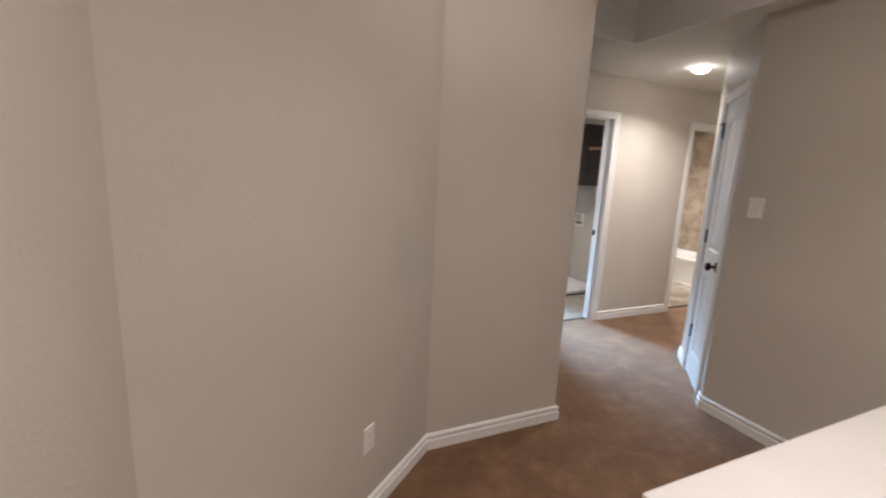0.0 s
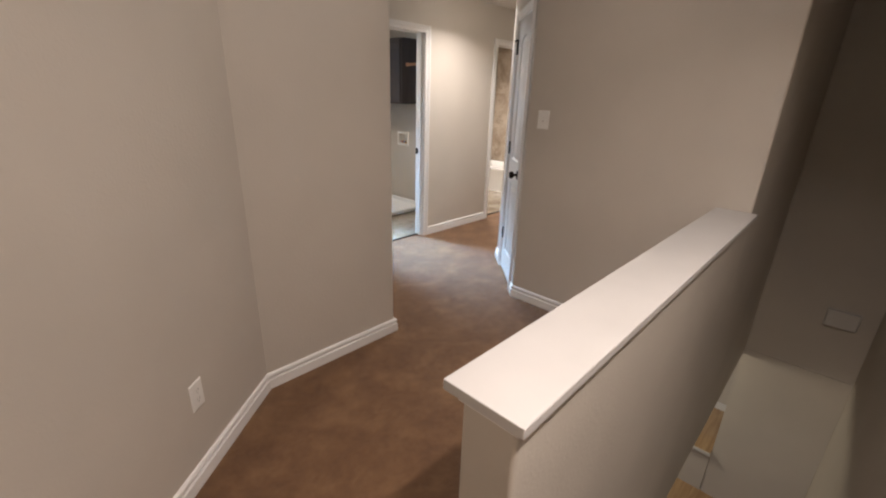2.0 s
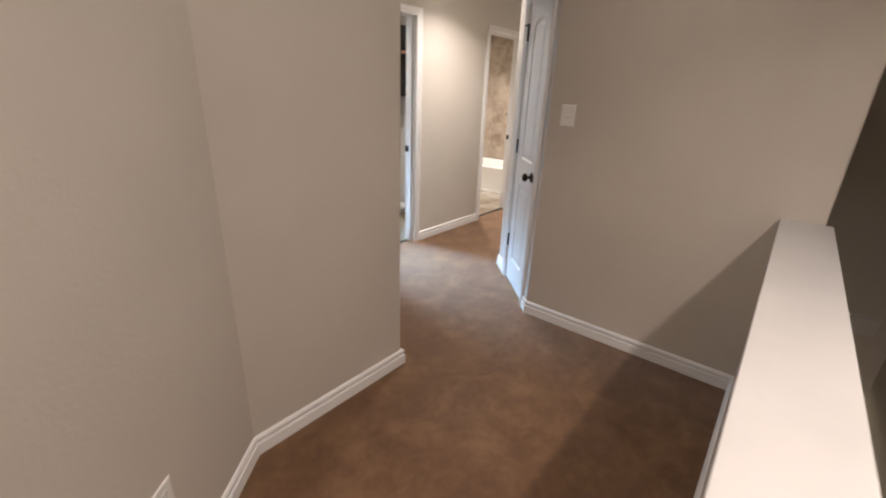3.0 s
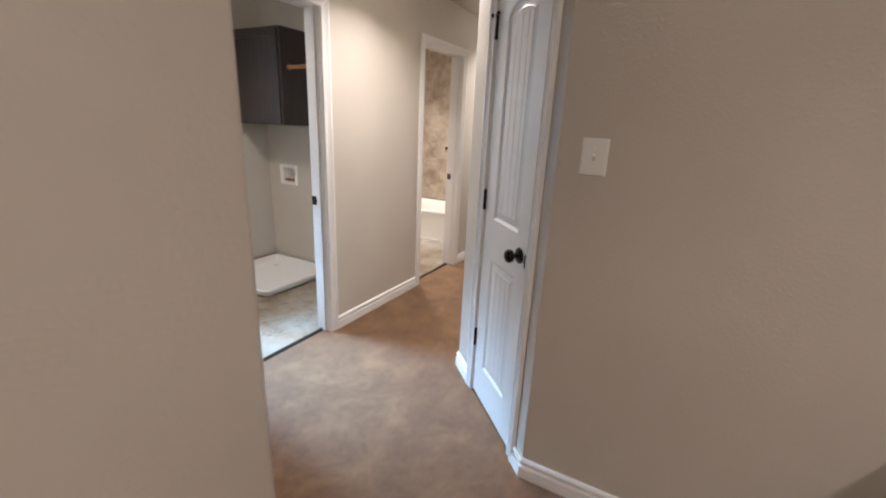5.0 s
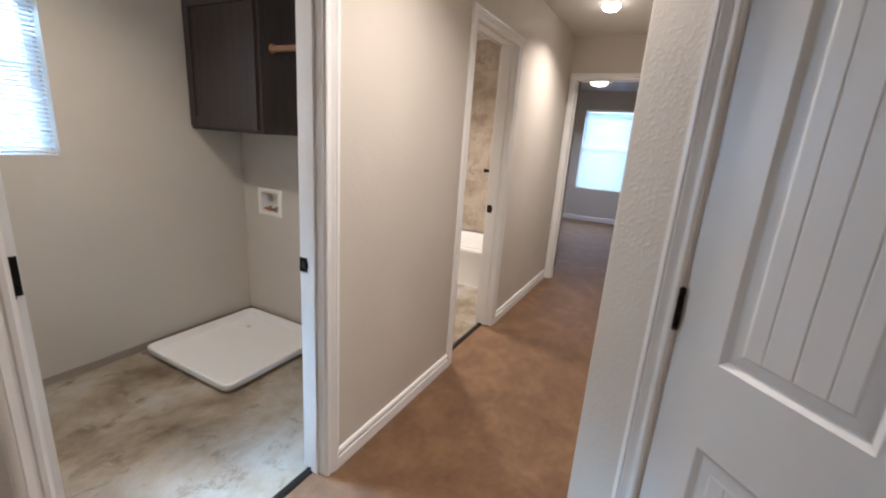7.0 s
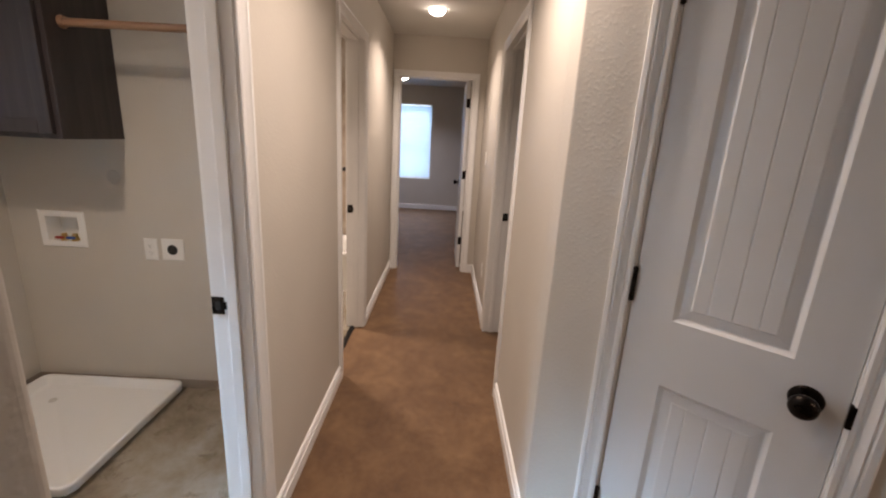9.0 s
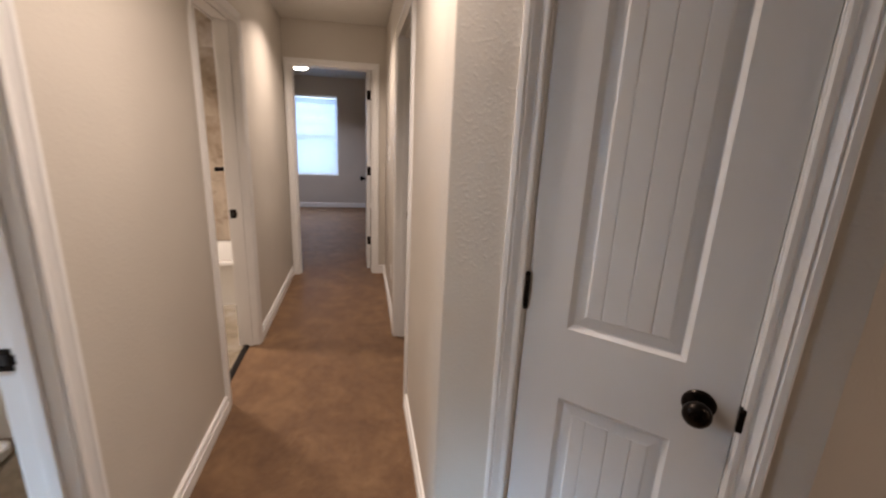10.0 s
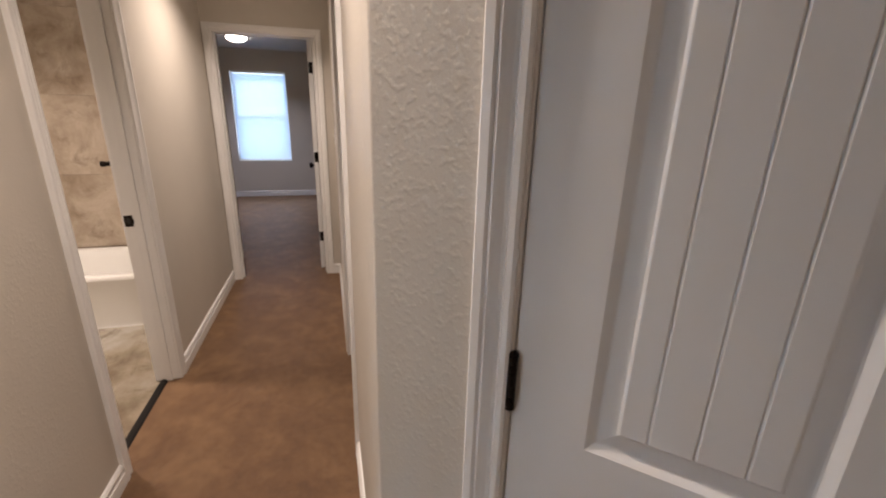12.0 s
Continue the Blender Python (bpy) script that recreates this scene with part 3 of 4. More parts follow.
def knob(parent, x, z, y=0.0, turn=0):
    """a door knob on a round rose, on the face at y, standing out to -y"""
    m = Matrix.Translation((x, y, z)) @ pose(0, 0, 0, 90 if not turn else -90, 0, 0)
    bm = lathe(bmesh.new(), [(0, 0), (0.033, 0), (0.034, 0.003), (0.031, 0.008), (0.021, 0.011), (0.0, 0.011)], 28, m)
    rose = smooth(part("rose", bm, BRONZE, parent, "dark bronze round rose"))
    bm = lathe(bmesh.new(), [(0, 0.009), (0.012, 0.009), (0.0105, 0.016), (0.0105, 0.026), (0.016, 0.031), (0.025, 0.037), (0.0285, 0.045), (0.0285, 0.052),
                             (0.025, 0.060), (0.017, 0.065), (0.008, 0.0665), (0, 0.067)], 28, m)
    smooth(part("knob", bm, BRONZE, parent, "dark bronze door knob"))
    return rose


closet_door = thing("closet_door", M_CLO @ pose(0.0205, 0.003, 0.012), "closed white two-panel plank door with arched panel", "door")
door_leaf(closet_door, 0.487, 2.040)
knob(closet_door, 0.487 - 0.070, 0.913)
for z, stop in ((0.32, False), (1.075, False), (1.845, True)):
    hinge(closet_door, pose(-0.001, -0.0065, z), stop)
bm = a_box(0.4875, 0.5005, -0.016, 0.006, 0.884, 0.940, bevel=0.003)
part("latch_lip", bm, BRONZE, closet_door, "dark strike lip beside the knob")

bedroom_door = thing("bedroom_door", pose(7.742, 3.514, 0.012, 0, 0, 0.5), "white two-panel plank door standing open into the room", "door")
leaf = door_leaf(bedroom_door, 0.718, 2.040, both=True)
leaf.matrix_local = Matrix.Translation((0.718, 0.0, 0)) @ pose(0, 0, 0, 0, 0, 180)
knob(bedroom_door, 0.655, 0.922, 0.0, 1)
for z in (0.32, 1.067, 1.82):
    hinge(bedroom_door, pose(-0.010, -0.041, z))
    part("hinge_leaf", a_box(-0.0025, 0.001, -0.036, -0.003, z - 0.0445, z + 0.0445, bevel=0.0008, segments=1), BRONZE, bedroom_door, "dark hinge leaf on the door's edge")

laundry_door = thing("laundry_door", pose(3.450, 4.416, 0.012, 0, 0, 90), "white two-panel plank door standing open into the laundry", "door")
door_leaf(laundry_door, 0.765, 2.040, both=True)
knob(laundry_door, 0.705, 0.922)
knob(laundry_door, 0.705, 0.922, 0.035, 1)
for z in (0.325, 1.062, 1.82):
    hinge(laundry_door, pose(-0.008, 0.024, z))
    part("hinge_leaf", a_box(-0.0025, 0.001, 0.002, 0.032, z - 0.0445, z + 0.0445, bevel=0.0008, segments=1), BRONZE, laundry_door, "dark hinge leaf on the door's edge")


def half_wall():
    top = thing("half_wall", pose(0, 0, 0), "greige half wall with a white painted wooden cap by the stairs", "half wall")
    bm = prism(bmesh.new(), rounded([(1.64, 1.31), (3.714, 1.31), (3.714, 1.445), (1.64, 1.445)], {0: 0.012, 3: 0.012}), -0.86, 0.9425)
    part("wall_body", bm, WALL, top)
    bm = a_box(1.612, 3.7145, 1.283, 1.472, 0.943, 0.968, bevel=0.003)
    part("cap", bm, CAP, top, "white painted wooden cap board")
    # moulding under the cap on both long sides and round the end
    path = [(3.7145, 1.445), (1.64, 1.445), (1.64, 1.31), (3.7, 1.31)]
    bm = sweep(bmesh.new(), path, [(0, 0.915), (0.004, 0.916), (0.006, 0.924), (0.014, 0.934), (0.018, 0.943), (0, 0.943)])
    part("cap_moulding", bm, TRIM, top, "white cove moulding under the cap")
    return top


half_wall()


def face_pose(x, y, z, facing):
    """pose on a wall: local -y looks along the plan angle facing (degrees)"""
    return pose(x, y, z, 0, 0, facing + 90)


def screw(parent, x, z, y=-0.006):
    bm = lathe(bmesh.new(), [(0, 0), (0.0032, 0), (0.003, 0.001), (0, 0.0012)], 10, Matrix.Translation((x, y, z)) @ pose(0, 0, 0, 90, 0, 0))
    part("screw", bm, PLASTIC, parent)


def cover_plate(name, m, width, height, label, category, mat=PLASTIC):
    top = thing(name, m, label, category)
    bm = bmesh.new()
    w, h = width / 2, height / 2
    rows = []
    for i, d in ((0, 0), (0.0, 0.003), (0.002, 0.005), (0.006, 0.006)):
        rows.append([bm.verts.new((sx * (w - i), -d, sz * (h - i))) for sx, sz in ((-1, -1), (1, -1), (1, 1), (-1, 1))])
    for a, b in zip(rows, rows[1:]):
        for j in range(4):
            bm.faces.new((a[j], a[(j + 1) % 4], b[(j + 1) % 4], b[j]))
    bm.faces.new(rows[-1])
    part("plate", bm, mat, top)
    return top


def toggle_switch(m, label, gangs=1):
    top = cover_plate("light_switch", m, 0.084 + 0.046 * (gangs - 1), 0.120, label, "light switch")
    top["group"] = "light switches on the walls"
    for g in range(gangs):
        x = (g - (gangs - 1) / 2) * 0.046
        bm = a_box(x - 0.0052, x + 0.0052, -0.0066, -0.005, -0.0125, 0.0125)
        part("slot", bm, ALMOND, top)
        bm = a_box(-0.004, 0.004, -0.009, 0.0, -0.005, 0.006, bevel=0.0015)
        bmesh.ops.transform(bm, matrix=Matrix.Translation((x, -0.006, 0.002)) @ pose(0, 0, 0, -28, 0, 0), verts=bm.verts)
        part("toggle", bm, PLASTIC, top)
        for z in (-0.03, 0.03):
            screw(top, x, z)
    return top


def outlet(m, label):
    top = cover_plate("wall_outlet", m, 0.070, 0.1165, label, "wall outlet")
    top["group"] = "duplex wall outlets"
    for z in (-0.0195, 0.0195):
        bm = lathe(bmesh.new(), [(0, 0), (0.0172, 0), (0.0172, 0.0015), (0.016, 0.002), (0, 0.002)], 18, Matrix.Translation((0, -0.0055, z)) @ pose(0, 0, 0, 90, 0, 0))
        face = part("socket", bm, PLASTIC, top)
        for x in (-0.0063, 0.0063):
            part("slot", a_box(x - 0.001, x + 0.001, -0.0078, -0.0074, z - 0.001, z + 0.007), DARK, face)
        part("slot", a_box(-0.002, 0.002, -0.0078, -0.0074, z - 0.0095, z - 0.0055), DARK, face)
    screw(top, 0, 0)
    return top


A37 = math.degrees(math.atan2(ANGLE1[1] - ANGLE0[1], ANGLE1[0] - ANGLE0[0]))
toggle_switch(face_pose(SWITCH, 2.579, 1.352, 180), "white toggle light switch on the greige wall")
toggle_switch(face_pose(3.104, 4.01, 1.334, -90), "double white toggle light switch in the alcove", 2)
toggle_switch(face_pose(6.98, HALL_S, 1.30, 90), "white toggle light switch in the hall")
outlet(face_pose(1.43, 2.5987, 0.372, A37 - 90), "white duplex outlet above the baseboard")
outlet(face_pose(6.55, HALL_S, 0.36, 90), "white duplex outlet low on the hall wall")
outlet(face_pose(5.15, 5.224, 0.812, 180), "white outlet beside the dryer socket")

# dryer socket: square plate with a large dark round receptacle
dryer = cover_plate("dryer_socket", face_pose(5.15, 5.110, 0.815, 180), 0.115, 0.1165, "square white plate with a round black dryer socket", "wall outlet")
bm = lathe(bmesh.new(), [(0, 0), (0.027, 0), (0.027, 0.003), (0.025, 0.005), (0, 0.005)], 28, Matrix.Translation((0, -0.0055, 0)) @ pose(0, 0, 0, 90, 0, 0))
receptacle = part("receptacle", bm, DARK, dryer, "black round receptacle")
for x, z in ((-0.011, 0.005), (0.011, 0.005), (0.0, -0.012)):
    part("slot", a_box(x - 0.0015, x + 0.0015, -0.0115, -0.0104, z - 0.006, z + 0.006), STRIP, receptacle)
for x, z in ((-0.046, 0), (0.046, 0)):
    screw(dryer, x, z)

# washer supply box
wbox = thing("washer_outlet_box", face_pose(5.15, 5.672, 0.897, 180), "white recessed washer supply box with two valves", "washer box")
bm = bmesh.new()
w, h = 0.118, 0.095
iw, ih = 0.082, 0.064
rows = []
for sx, sz, d in ((w, h, 0), (w, h, 0.004), (w - 0.004, h - 0.004, 0.007), (iw + 0.004, ih + 0.004, 0.007), (iw, ih, 0.005), (iw - 0.004, ih - 0.004, -0.075)):
    rows.append([bm.verts.new((a * sx, -d, b * sz)) for a, b in ((-1, -1), (1, -1), (1, 1), (-1, 1))])
for a, b in zip(rows, rows[1:]):
    for j in range(4):
        bm.faces.new((a[j], a[(j + 1) % 4], b[(j + 1) % 4], b[j]))
bm.faces.new(rows[-1])
part("box", bm, PLASTIC, wbox)
for x, colour in ((-0.012, RED), (0.045, BLUE)):
    bm = lathe(bmesh.new(), [(0, -0.066), (0.010, -0.066), (0.010, -0.05), (0.013, -0.049), (0.013, -0.035), (0.009, -0.033), (0.009, -0.02), (0, -0.02)], 14,
               Matrix.Translation((x, 0.012, 0.0)) @ Matrix.Scale(1.35, 4))
    valve = smooth(part("valve", bm, BRASS, wbox, "brass supply valve"))
    bm = lathe(bmesh.new(), [(0, 0), (0.007, 0), (0.007, 0.02), (0, 0.02)], 12, Matrix.Translation((x, 0.004, -0.042)) @ pose(0, 0, 0, 90, 0, 0))
    part("spout", bm, BRASS, valve)
    bm = a_box(x - 0.021, x + 0.021, -0.024, -0.012, -0.049, -0.036, bevel=0.004)
    part("handle", bm, colour, valve)
bm = lathe(bmesh.new(), [(0.019, -0.067), (0.019, -0.06), (0.013, -0.058), (0.013, -0.067)], 18, Matrix.Translation((-0.055, 0.035, 0)))
part("drain", bm, ALMOND, wbox)

# faint round grey spot on the laundry wall, built as a thin disc
SPOT = painted("grey_spot_paint", (0.49, 0.455, 0.41), 0.6, 0.1)
spot = thing("wall_spot", face_pose(5.15, 5.372, 1.18, 180), "faint round grey spot on the wall", "wall patch")
bm = lathe(bmesh.new(), [(0, 0), (0.036, 0), (0.035, 0.0008), (0.028, 0.0016), (0, 0.002)], 24, pose(0, 0, 0, 90, 0, 0))
smooth(part("filler", bm, SPOT, spot))

# wall cabinet and the rod that it carries
CAB = (4.802, 5.149, 5.288, 5.943, 1.370, 2.13)
cabinet = thing("wall_cabinet", pose(CAB[0], CAB[2], CAB[4]), "espresso-stained wall cabinet with a shaker door above the washer place", "cabinet")
cw, cd, ch = CAB[3] - CAB[2], CAB[1] - CAB[0], CAB[5] - CAB[4]
bm = bmesh.new()
box(bm, 0, cd, 0, cw, 0, ch, bevel=0.0015, segments=1)
part("body", bm, CABINET, cabinet)


def cabinet_door(y0, y1, z0, z1):
    """a shaker door on the face x = 0: panel, two stiles, two rails"""
    t, r = 0.02, 0.055
    door = part("door", a_box(-t + 0.010, -0.002, y0 + r - 0.006, y1 - r + 0.006, z0 + r - 0.006, z1 - r + 0.006), CABINET, cabinet)
    for kind, a0, a1, b0, b1 in (("stile", y0, y0 + r, z0, z1), ("stile", y1 - r, y1, z0, z1),
                                 ("rail", y0 + r, y1 - r, z0, z0 + r), ("rail", y0 + r, y1 - r, z1 - r, z1)):
        part(kind, a_box(-t - 0.001, -0.001, a0, a1, b0, b1, bevel=0.0015, segments=1), CABINET, door)
    return door


cabinet_door(0.022, cw - 0.022, 0.02, ch - 0.02)
rod = thing("hanging_rod", pose(4.885, 5.288, 1.832), "stained wooden hanging rod between cabinet and wall", "rod")
bm = lathe(bmesh.new(), [(0, 0.002), (0.0165, 0.002), (0.0165, 0.887), (0, 0.887)], 18, pose(0, 0, 0, 90, 0, 0))
smooth(part("pole", bm, ROD, rod))
bm = lathe(bmesh.new(), [(0.017, 0.0), (0.026, 0.0), (0.026, 0.004), (0.022, 0.014), (0.017, 0.014)], 18, pose(0, 0, 0, 90, 0, 0))
smooth(part("socket_cup", bm, ROD, rod))
bm = lathe(bmesh.new(), [(0.017, 0.889), (0.026, 0.889), (0.026, 0.885), (0.022, 0.875), (0.017, 0.875)], 18, pose(0, 0, 0, 90, 0, 0))
smooth(part("socket_cup", bm, ROD, rod))

# washer drain pan
pan = thing("washer_drain_pan", pose(4.35, 5.105, -0.004), "white moulded plastic washer drain pan on the vinyl floor", "drain pan")
PW, PD = 0.772, 0.785


def round_rect(w, d, inset, r, z, n=6):
    pts = []
    for cx, cy, a0 in ((w - inset - r, inset + r, -90), (w - inset - r, d - inset - r, 0), (inset + r, d - inset - r, 90), (inset + r, inset + r, 180)):
        for k in range(n + 1):
            a = radians(a0 + 90 * k / n)
            pts.append((cx + r * math.cos(a), cy + r * math.sin(a), z))
    return pts


bm = bmesh.new()
rows = [[bm.verts.new(p) for p in round_rect(PW, PD, i, r, z)] for i, r, z in
        ((0.035, 0.03, 0.0), (0.030, 0.034, 0.016), (0.004, 0.048, 0.020), (0.001, 0.05, 0.024), (0.0, 0.05, 0.052), (0.0, 0.05, 0.058), (0.004, 0.047, 0.062), (0.014, 0.04, 0.062), (0.020, 0.035, 0.057),
         (0.030, 0.03, 0.018), (0.036, 0.026, 0.014))]
for a, b in zip(rows, rows[1:]):
    for j in range(len(a)):
        bm.faces.new((a[j], a[(j + 1) % len(a)], b[(j + 1) % len(a)], b[j]))
bm.faces.new(rows[-1])
smooth(part("tray", bm, PAN, pan), 50)
bm = lathe(bmesh.new(), [(0, 0.0), (0.018, 0.0), (0.018, 0.003), (0.011, 0.0035), (0.010, 0.001), (0, 0.001)], 18, Matrix.Translation((0.60, 0.60, 0.0145)))
part("drain_fitting", bm, ALMOND, pan, "grey drain fitting")

# bathtub with its apron
tub = thing("bathtub", pose(6.808, 4.40, -0.004), "white enamelled bathtub with a plain apron against tan tile", "bathtub")
TW, TL, TH = 0.760, 1.535, 0.380
bm = bmesh.new()
rows = [[bm.verts.new(p) for p in round_rect(TW, TL, i, r, z, 5)] for i, r, z in
        ((0.010, 0.012, 0.0), (0.010, 0.012, 0.05), (0.009, 0.012, 0.06), (0.008, 0.012, TH - 0.055), (0.0, 0.014, TH - 0.035), (0.0, 0.014, TH - 0.012), (0.006, 0.012, TH - 0.002),
         (0.014, 0.012, TH), (0.068, 0.09, TH), (0.078, 0.09, TH - 0.006), (0.10, 0.10, TH - 0.06), (0.15, 0.12, 0.10), (0.20, 0.10, 0.07))]
for a, b in zip(rows, rows[1:]):
    for j in range(len(a)):
        bm.faces.new((a[j], a[(j + 1) % len(a)], b[(j + 1) % len(a)], b[j]))
bm.faces.new(rows[-1])
smooth(part("basin", bm, ENAMEL, tub), 40)
bm = a_box(0.003, 0.0095, 0.0, TL, 0.0, 0.006, bevel=0.002)
part("floor_bead", bm, PLASTIC, tub, "white bead at the floor")


def disc_light(at, label):
    """a small round LED ceiling light"""
    top = thing("ceiling_light", pose(at[0], at[1], LOW if at[2] < 2.6 else HIGH), label, "ceiling light", "small round ceiling lights")
    bm = lathe(bmesh.new(), [(0.072, 0), (0.073, -0.003), (0.070, -0.007), (0.067, -0.008), (0.0645, -0.007), (0.0645, 0)], 36)
    smooth(part("trim_ring", bm, PLASTIC, top, "white trim ring"))
    bm = lathe(bmesh.new(), [(0.0645, -0.006), (0.063, -0.022), (0.056, -0.034), (0.042, -0.044), (0.022, -0.050), (0, -0.052)], 32)
    smooth(part("diffuser", bm, LIT, top, "lit diffuser"))
    return top


# both loft lights are out of view; the second only houses the added fill
for at in (LAMP_HALL, LAMP_HALL_2, LAMP_LOFT, LAMP_LOFT_FILL):
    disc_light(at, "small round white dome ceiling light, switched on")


def dome_light(at, label):
    top = thing("dome_light", pose(at[0], at[1], LOW), label, "ceiling light", "opal dome ceiling lights")
    bm = lathe(bmesh.new(), [(0, 0), (0.14, 0), (0.142, -0.006), (0.138, -0.022), (0.12, -0.024), (0, -0.024)], 36)
    smooth(part("pan", bm, BRONZE, top, "dark bronze pan"))
    bm = lathe(bmesh.new(), [(0.13, -0.023), (0.13, -0.03), (0.122, -0.046), (0.098, -0.064), (0.06, -0.076), (0.02, -0.081), (0, -0.082)], 32)
    smooth(part("shade", bm, LIT, top, "lit opal glass shade"))
    return top


dome_light(LAMP_ROOM, "round opal glass ceiling light in the far bedroom")
dome_light(LAMP_LAUNDRY, "round opal glass ceiling light in the laundry")
dome_light(LAMP_BATH, "round opal glass ceiling light in the bathroom")


def window_with_blind(name, m, width, height, depth, label, slats_label, tilt):
    """m: x along the wall, -y into the room, z up, origin at the sill's inner left corner"""
    win = tagged(new(name), label, "window", "", "structure")
    win.matrix_world = m
    y0 = depth - 0.055
    f = 0.04
    bm = bmesh.new()
    for x0, x1, z0, z1 in ((0.001, f, 0.001, height - 0.001), (width - f, width - 0.001, 0.001, height - 0.001), (f, width - f, 0.001, f), (f, width - f, height - f, height - 0.001)):
        box(bm, x0, x1, y0, depth - 0.005, z0, z1, bevel=0.003, segments=1)
    part("window_frame", bm, PLASTIC, win, "white vinyl window frame")
    bm = a_box(f, width - f, y0 + 0.005, depth - 0.012, height / 2 - 0.025, height / 2 + 0.018, bevel=0.003, segments=1)
    part("meeting_rail", bm, PLASTIC, win)
    for z0, z1, y in ((f, height / 2 - 0.02, y0 + 0.012), (height / 2 + 0.015, height - f, y0 + 0.03)):
        pane = part("pane", a_box(f - 0.002, width - f + 0.002, y, y + 0.004, z0 - 0.002, z1 + 0.002), GLASS, win)
        pane.visible_shadow = False
    bm = a_box(0.001, width - 0.001, 0.001, y0, 0.0004, 0.006, bevel=0.002)
    part("sill", bm, TRIM, win, "white painted window sill")
    blind = thing("window_blind", m, slats_label, "window blind", "mini blinds at the windows")
    yb = 0.035
    part("head_rail", a_box(0.006, width - 0.006, yb - 0.018, yb + 0.018, height - 0.032, height - 0.003, bevel=0.002, segments=1), PLASTIC, blind)
    part("bottom_rail", a_box(0.008, width - 0.008, yb - 0.012, yb + 0.012, 0.012, 0.026, bevel=0.003, segments=1), PLASTIC, blind)
    me = bpy.data.meshes.new("slat")
    bm = bmesh.new()
    arc = [(-0.0125, 0.0), (-0.006, 0.0016), (0.0, 0.0022), (0.006, 0.0016), (0.0125, 0.0)]
    up = [[bm.verts.new((x, y, z)) for y, z in arc] for x in (0.008, width - 0.008)]
    dn = [[bm.verts.new((x, y, z - 0.0006)) for y, z in arc] for x in (0.008, width - 0.008)]
    for j in range(4):
        bm.faces.new((up[0][j], up[1][j], up[1][j + 1], up[0][j + 1]))
        bm.faces.new((dn[0][j + 1], dn[1][j + 1], dn[1][j], dn[0][j]))
    for j in (0, 4):
        bm.faces.new((up[0][j], dn[0][j], dn[1][j], up[1][j]))
    bmesh.ops.recalc_face_normals(bm, faces=bm.faces)
    bm.to_mesh(me)
    bm.free()
    me.materials.append(SLAT)
    n = int((height - 0.075) / 0.0215)
    for k in range(n):
        ob = new("slat", me)
        ob.parent = blind
        ob.matrix_local = pose(0, yb, 0.040 + k * 0.0215, tilt + random.uniform(-1.5, 1.5), 0, 0)
    for x in (0.12, width - 0.12):
        for dy in (-0.0135, 0.0135):
            bm = lathe(bmesh.new(), [(0.0007, 0.02), (0.0007, height - 0.02)], 5, Matrix.Translation((x, yb + dy, 0)))
            part("ladder_cord", bm, CORD, blind)
    bm = lathe(bmesh.new(), [(0, 0), (0.004, 0), (0.0035, 0.5 * height), (0, 0.5 * height)], 6, Matrix.Translation((0.05, yb - 0.022, height * 0.45)))
    part("tilt_wand", bm, CORD, blind)
    return win


window_with_blind("window_1", pose(WIN_L[0], 5.945, WIN_L[2]), WIN_L[1] - WIN_L[0], WIN_L[3] - WIN_L[2], 0.145,
                  "white vinyl single-hung window in the laundry", "white mini blind lowered over the laundry window", 34)
window_with_blind("window_2", pose(11.85, WIN_F[1], WIN_F[2], 0, 0, -90), WIN_F[1] - WIN_F[0], WIN_F[3] - WIN_F[2], 0.14,
                  "white vinyl single-hung window in the far bedroom", "white mini blind lowered over the bedroom window", 56)

# bright overcast sky close outside the two windows
SKYGLOW = glow("bright_sky", (0.46, 0.74, 1.0), 2.1)
for name, args in (("backdrop_north", (2.2, 5.4, 6.9, 6.91, 0.2, 3.6)), ("backdrop_east", (12.63, 12.64, 2.4, 6.4, -0.6, 3.6))):
    tagged(part(name, a_box(*args), SKYGLOW), "pale bright sky outside the window", "sky", "", "structure")

# stair pieces below the half wall
step = thing("stair_landing", pose(5.80, 1.312, -2.12), "pale wooden stair landing with a white nosing below", "stair landing")
part("tread", a_box(0, 0.895, 0, 1.0, -0.012, 0.0, bevel=0.003), WOOD, step, "pale wooden landing boards")
part("nosing", a_box(-0.018, 0.0, 0, 1.0, -0.038, 0.002, bevel=0.005), ALMOND, step, "white nosing")
part("riser", a_box(0.055, 0.075, 0, 1.0, -0.579, -0.013), WALL, step, "greige riser")
part("skirting", a_box(0.880, 0.896, 0, 1.0, 0.001, 0.095, bevel=0.003), TRIM, step, "white skirting at the wall")

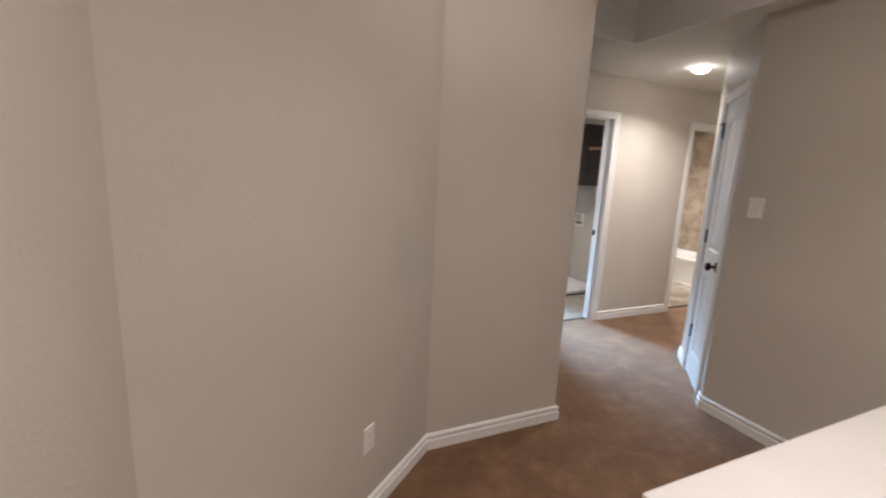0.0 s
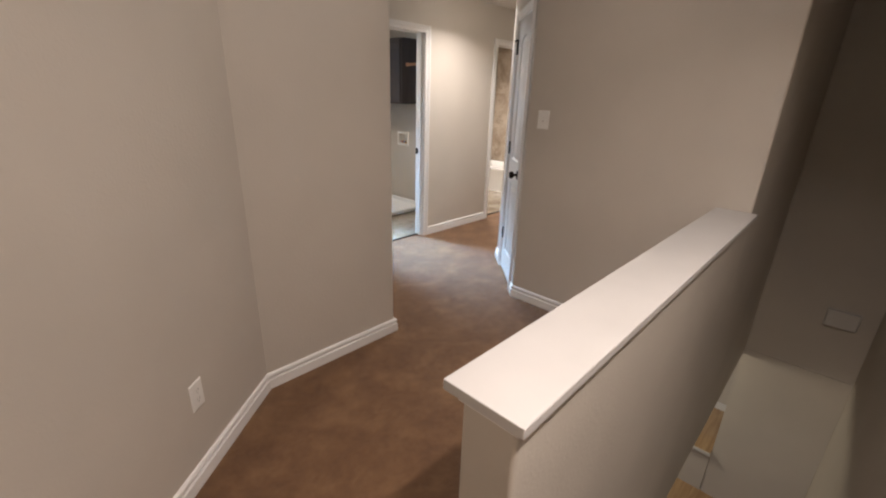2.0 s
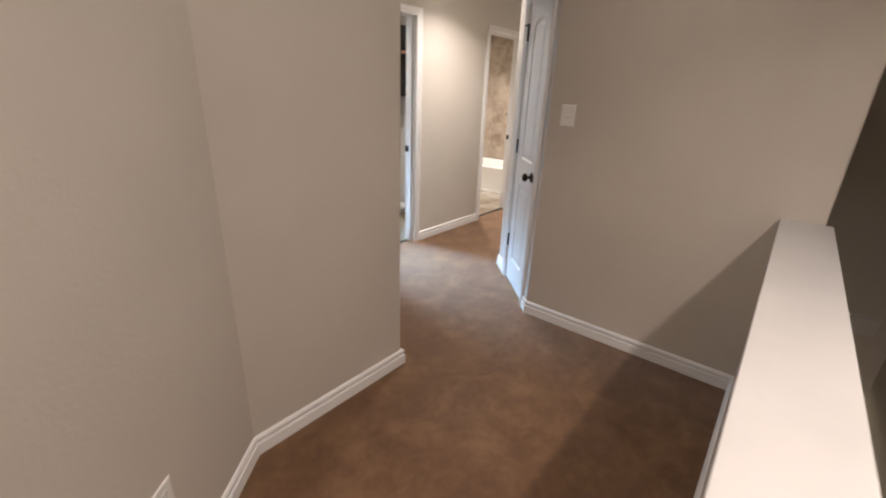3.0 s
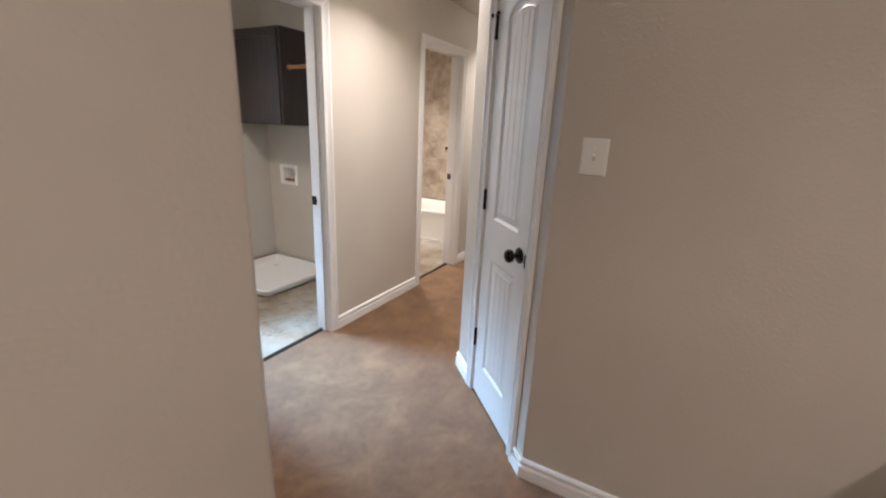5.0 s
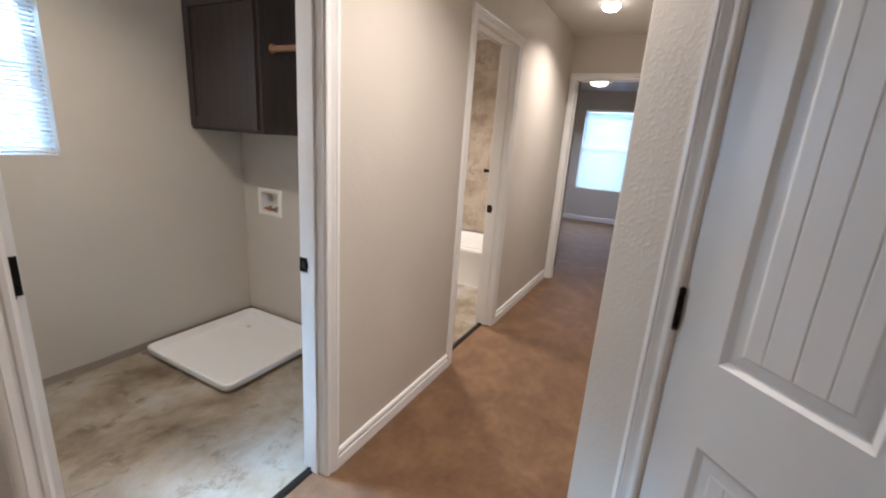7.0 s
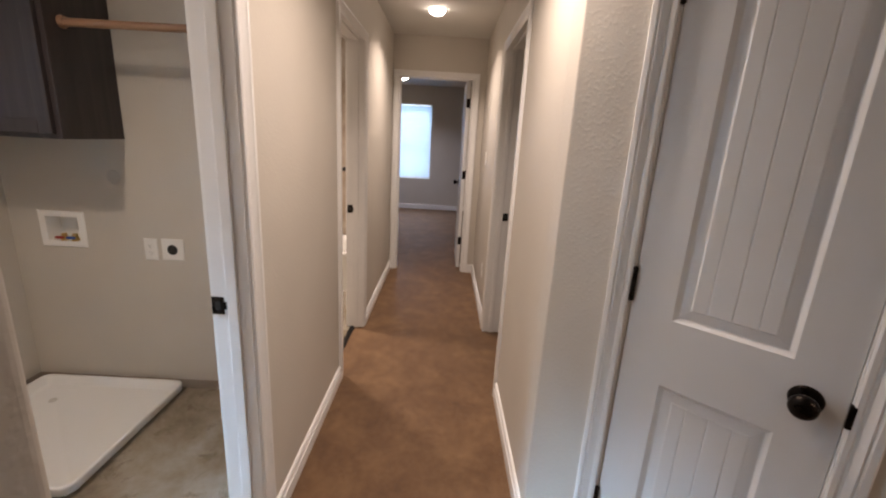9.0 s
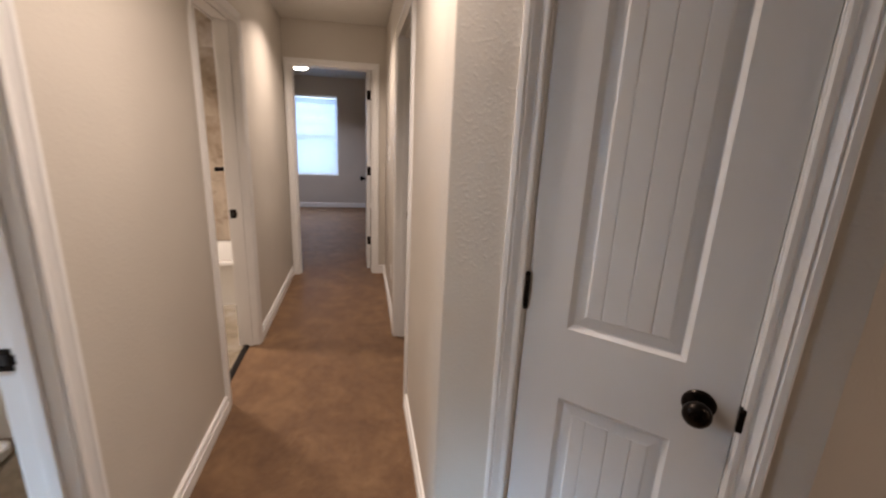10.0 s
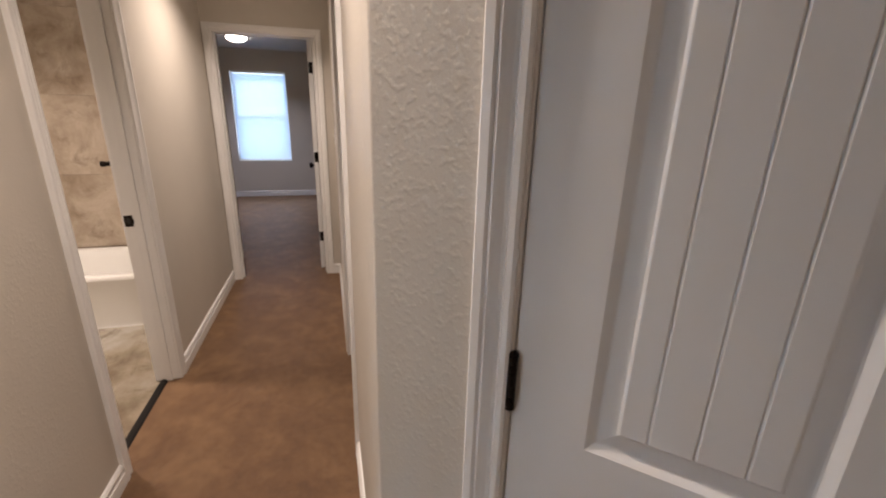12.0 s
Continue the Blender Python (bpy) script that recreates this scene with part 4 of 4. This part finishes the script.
chime = thing("wall_box", pose(5.872, 0.725, -0.16), "small pale box on the dark stairwell wall", "wall box")
part("cover", a_box(-0.045, 0.0, -0.105, 0.105, -0.15, 0.0, bevel=0.006), ALMOND, chime)
part("base_plate", a_box(-0.010, 0.0, -0.112, 0.112, -0.157, 0.007, bevel=0.002), ALMOND, chime)

scrap = bmesh.new()
bmesh.ops.create_icosphere(scrap, subdivisions=2, radius=0.009)
for v in scrap.verts:
    k = 1 + 0.45 * noise.noise(v.co * 160)
    v.co = Vector((v.co.x * 1.3 * k, v.co.y * 0.8 * k, v.co.z * 0.5 * k))
scrap = part("paper_scrap", scrap, PLASTIC)
scrap.location = (3.545, 4.347, 0.009)
tagged(scrap, "tiny white paper scrap on the dark threshold strip", "scrap")

# towel bar on the bathroom's south wall
bar = thing("towel_bar", pose(6.165, 4.395, 1.197), "dark bronze towel bar on the bathroom wall", "towel bar")
for x in (0.0, 0.46):
    bm = lathe(bmesh.new(), [(0, 0), (0.024, 0), (0.024, 0.006), (0.012, 0.012), (0.010, 0.075), (0.014, 0.082), (0.014, 0.098), (0.008, 0.102), (0, 0.102)], 18,
               Matrix.Translation((x, 0, 0)) @ pose(0, 0, 0, -90, 0, 0))
    smooth(part("post", bm, BRONZE, bar))
bm = lathe(bmesh.new(), [(0, 0), (0.008, 0), (0.008, 0.46), (0, 0.46)], 14, Matrix.Translation((0, 0.088, 0)) @ pose(0, 0, 0, 0, 90, 0))
smooth(part("bar", bm, BRONZE, bar))

# tiles of the bathroom's east wall, above the tub's rim
TZ, TILE_H, TILE_W = 0.380, 0.585, 0.61
tile_meshes = {}


def tile_mesh(w, h):
    key = (round(w, 3), round(h, 3))
    if key not in tile_meshes:
        bm = a_box(-0.007, 0.0, 0.001, w - 0.001, 0.001, h - 0.001, bevel=0.0012, segments=1)
        me = bpy.data.meshes.new("tile")
        bm.to_mesh(me)
        bm.free()
        me.materials.append(TILE)
        tile_meshes[key] = me
    return tile_meshes[key]


z = TZ
while z < LOW - 0.02:
    h = min(TILE_H, LOW - z)
    y = 4.402
    while y < 5.93:
        w = min(TILE_W, 5.944 - y)
        ob = new("tile", tile_mesh(w, h))
        ob.parent = bath_east
        ob.location = (7.577, y, z)
        y += TILE_W
    z += TILE_H
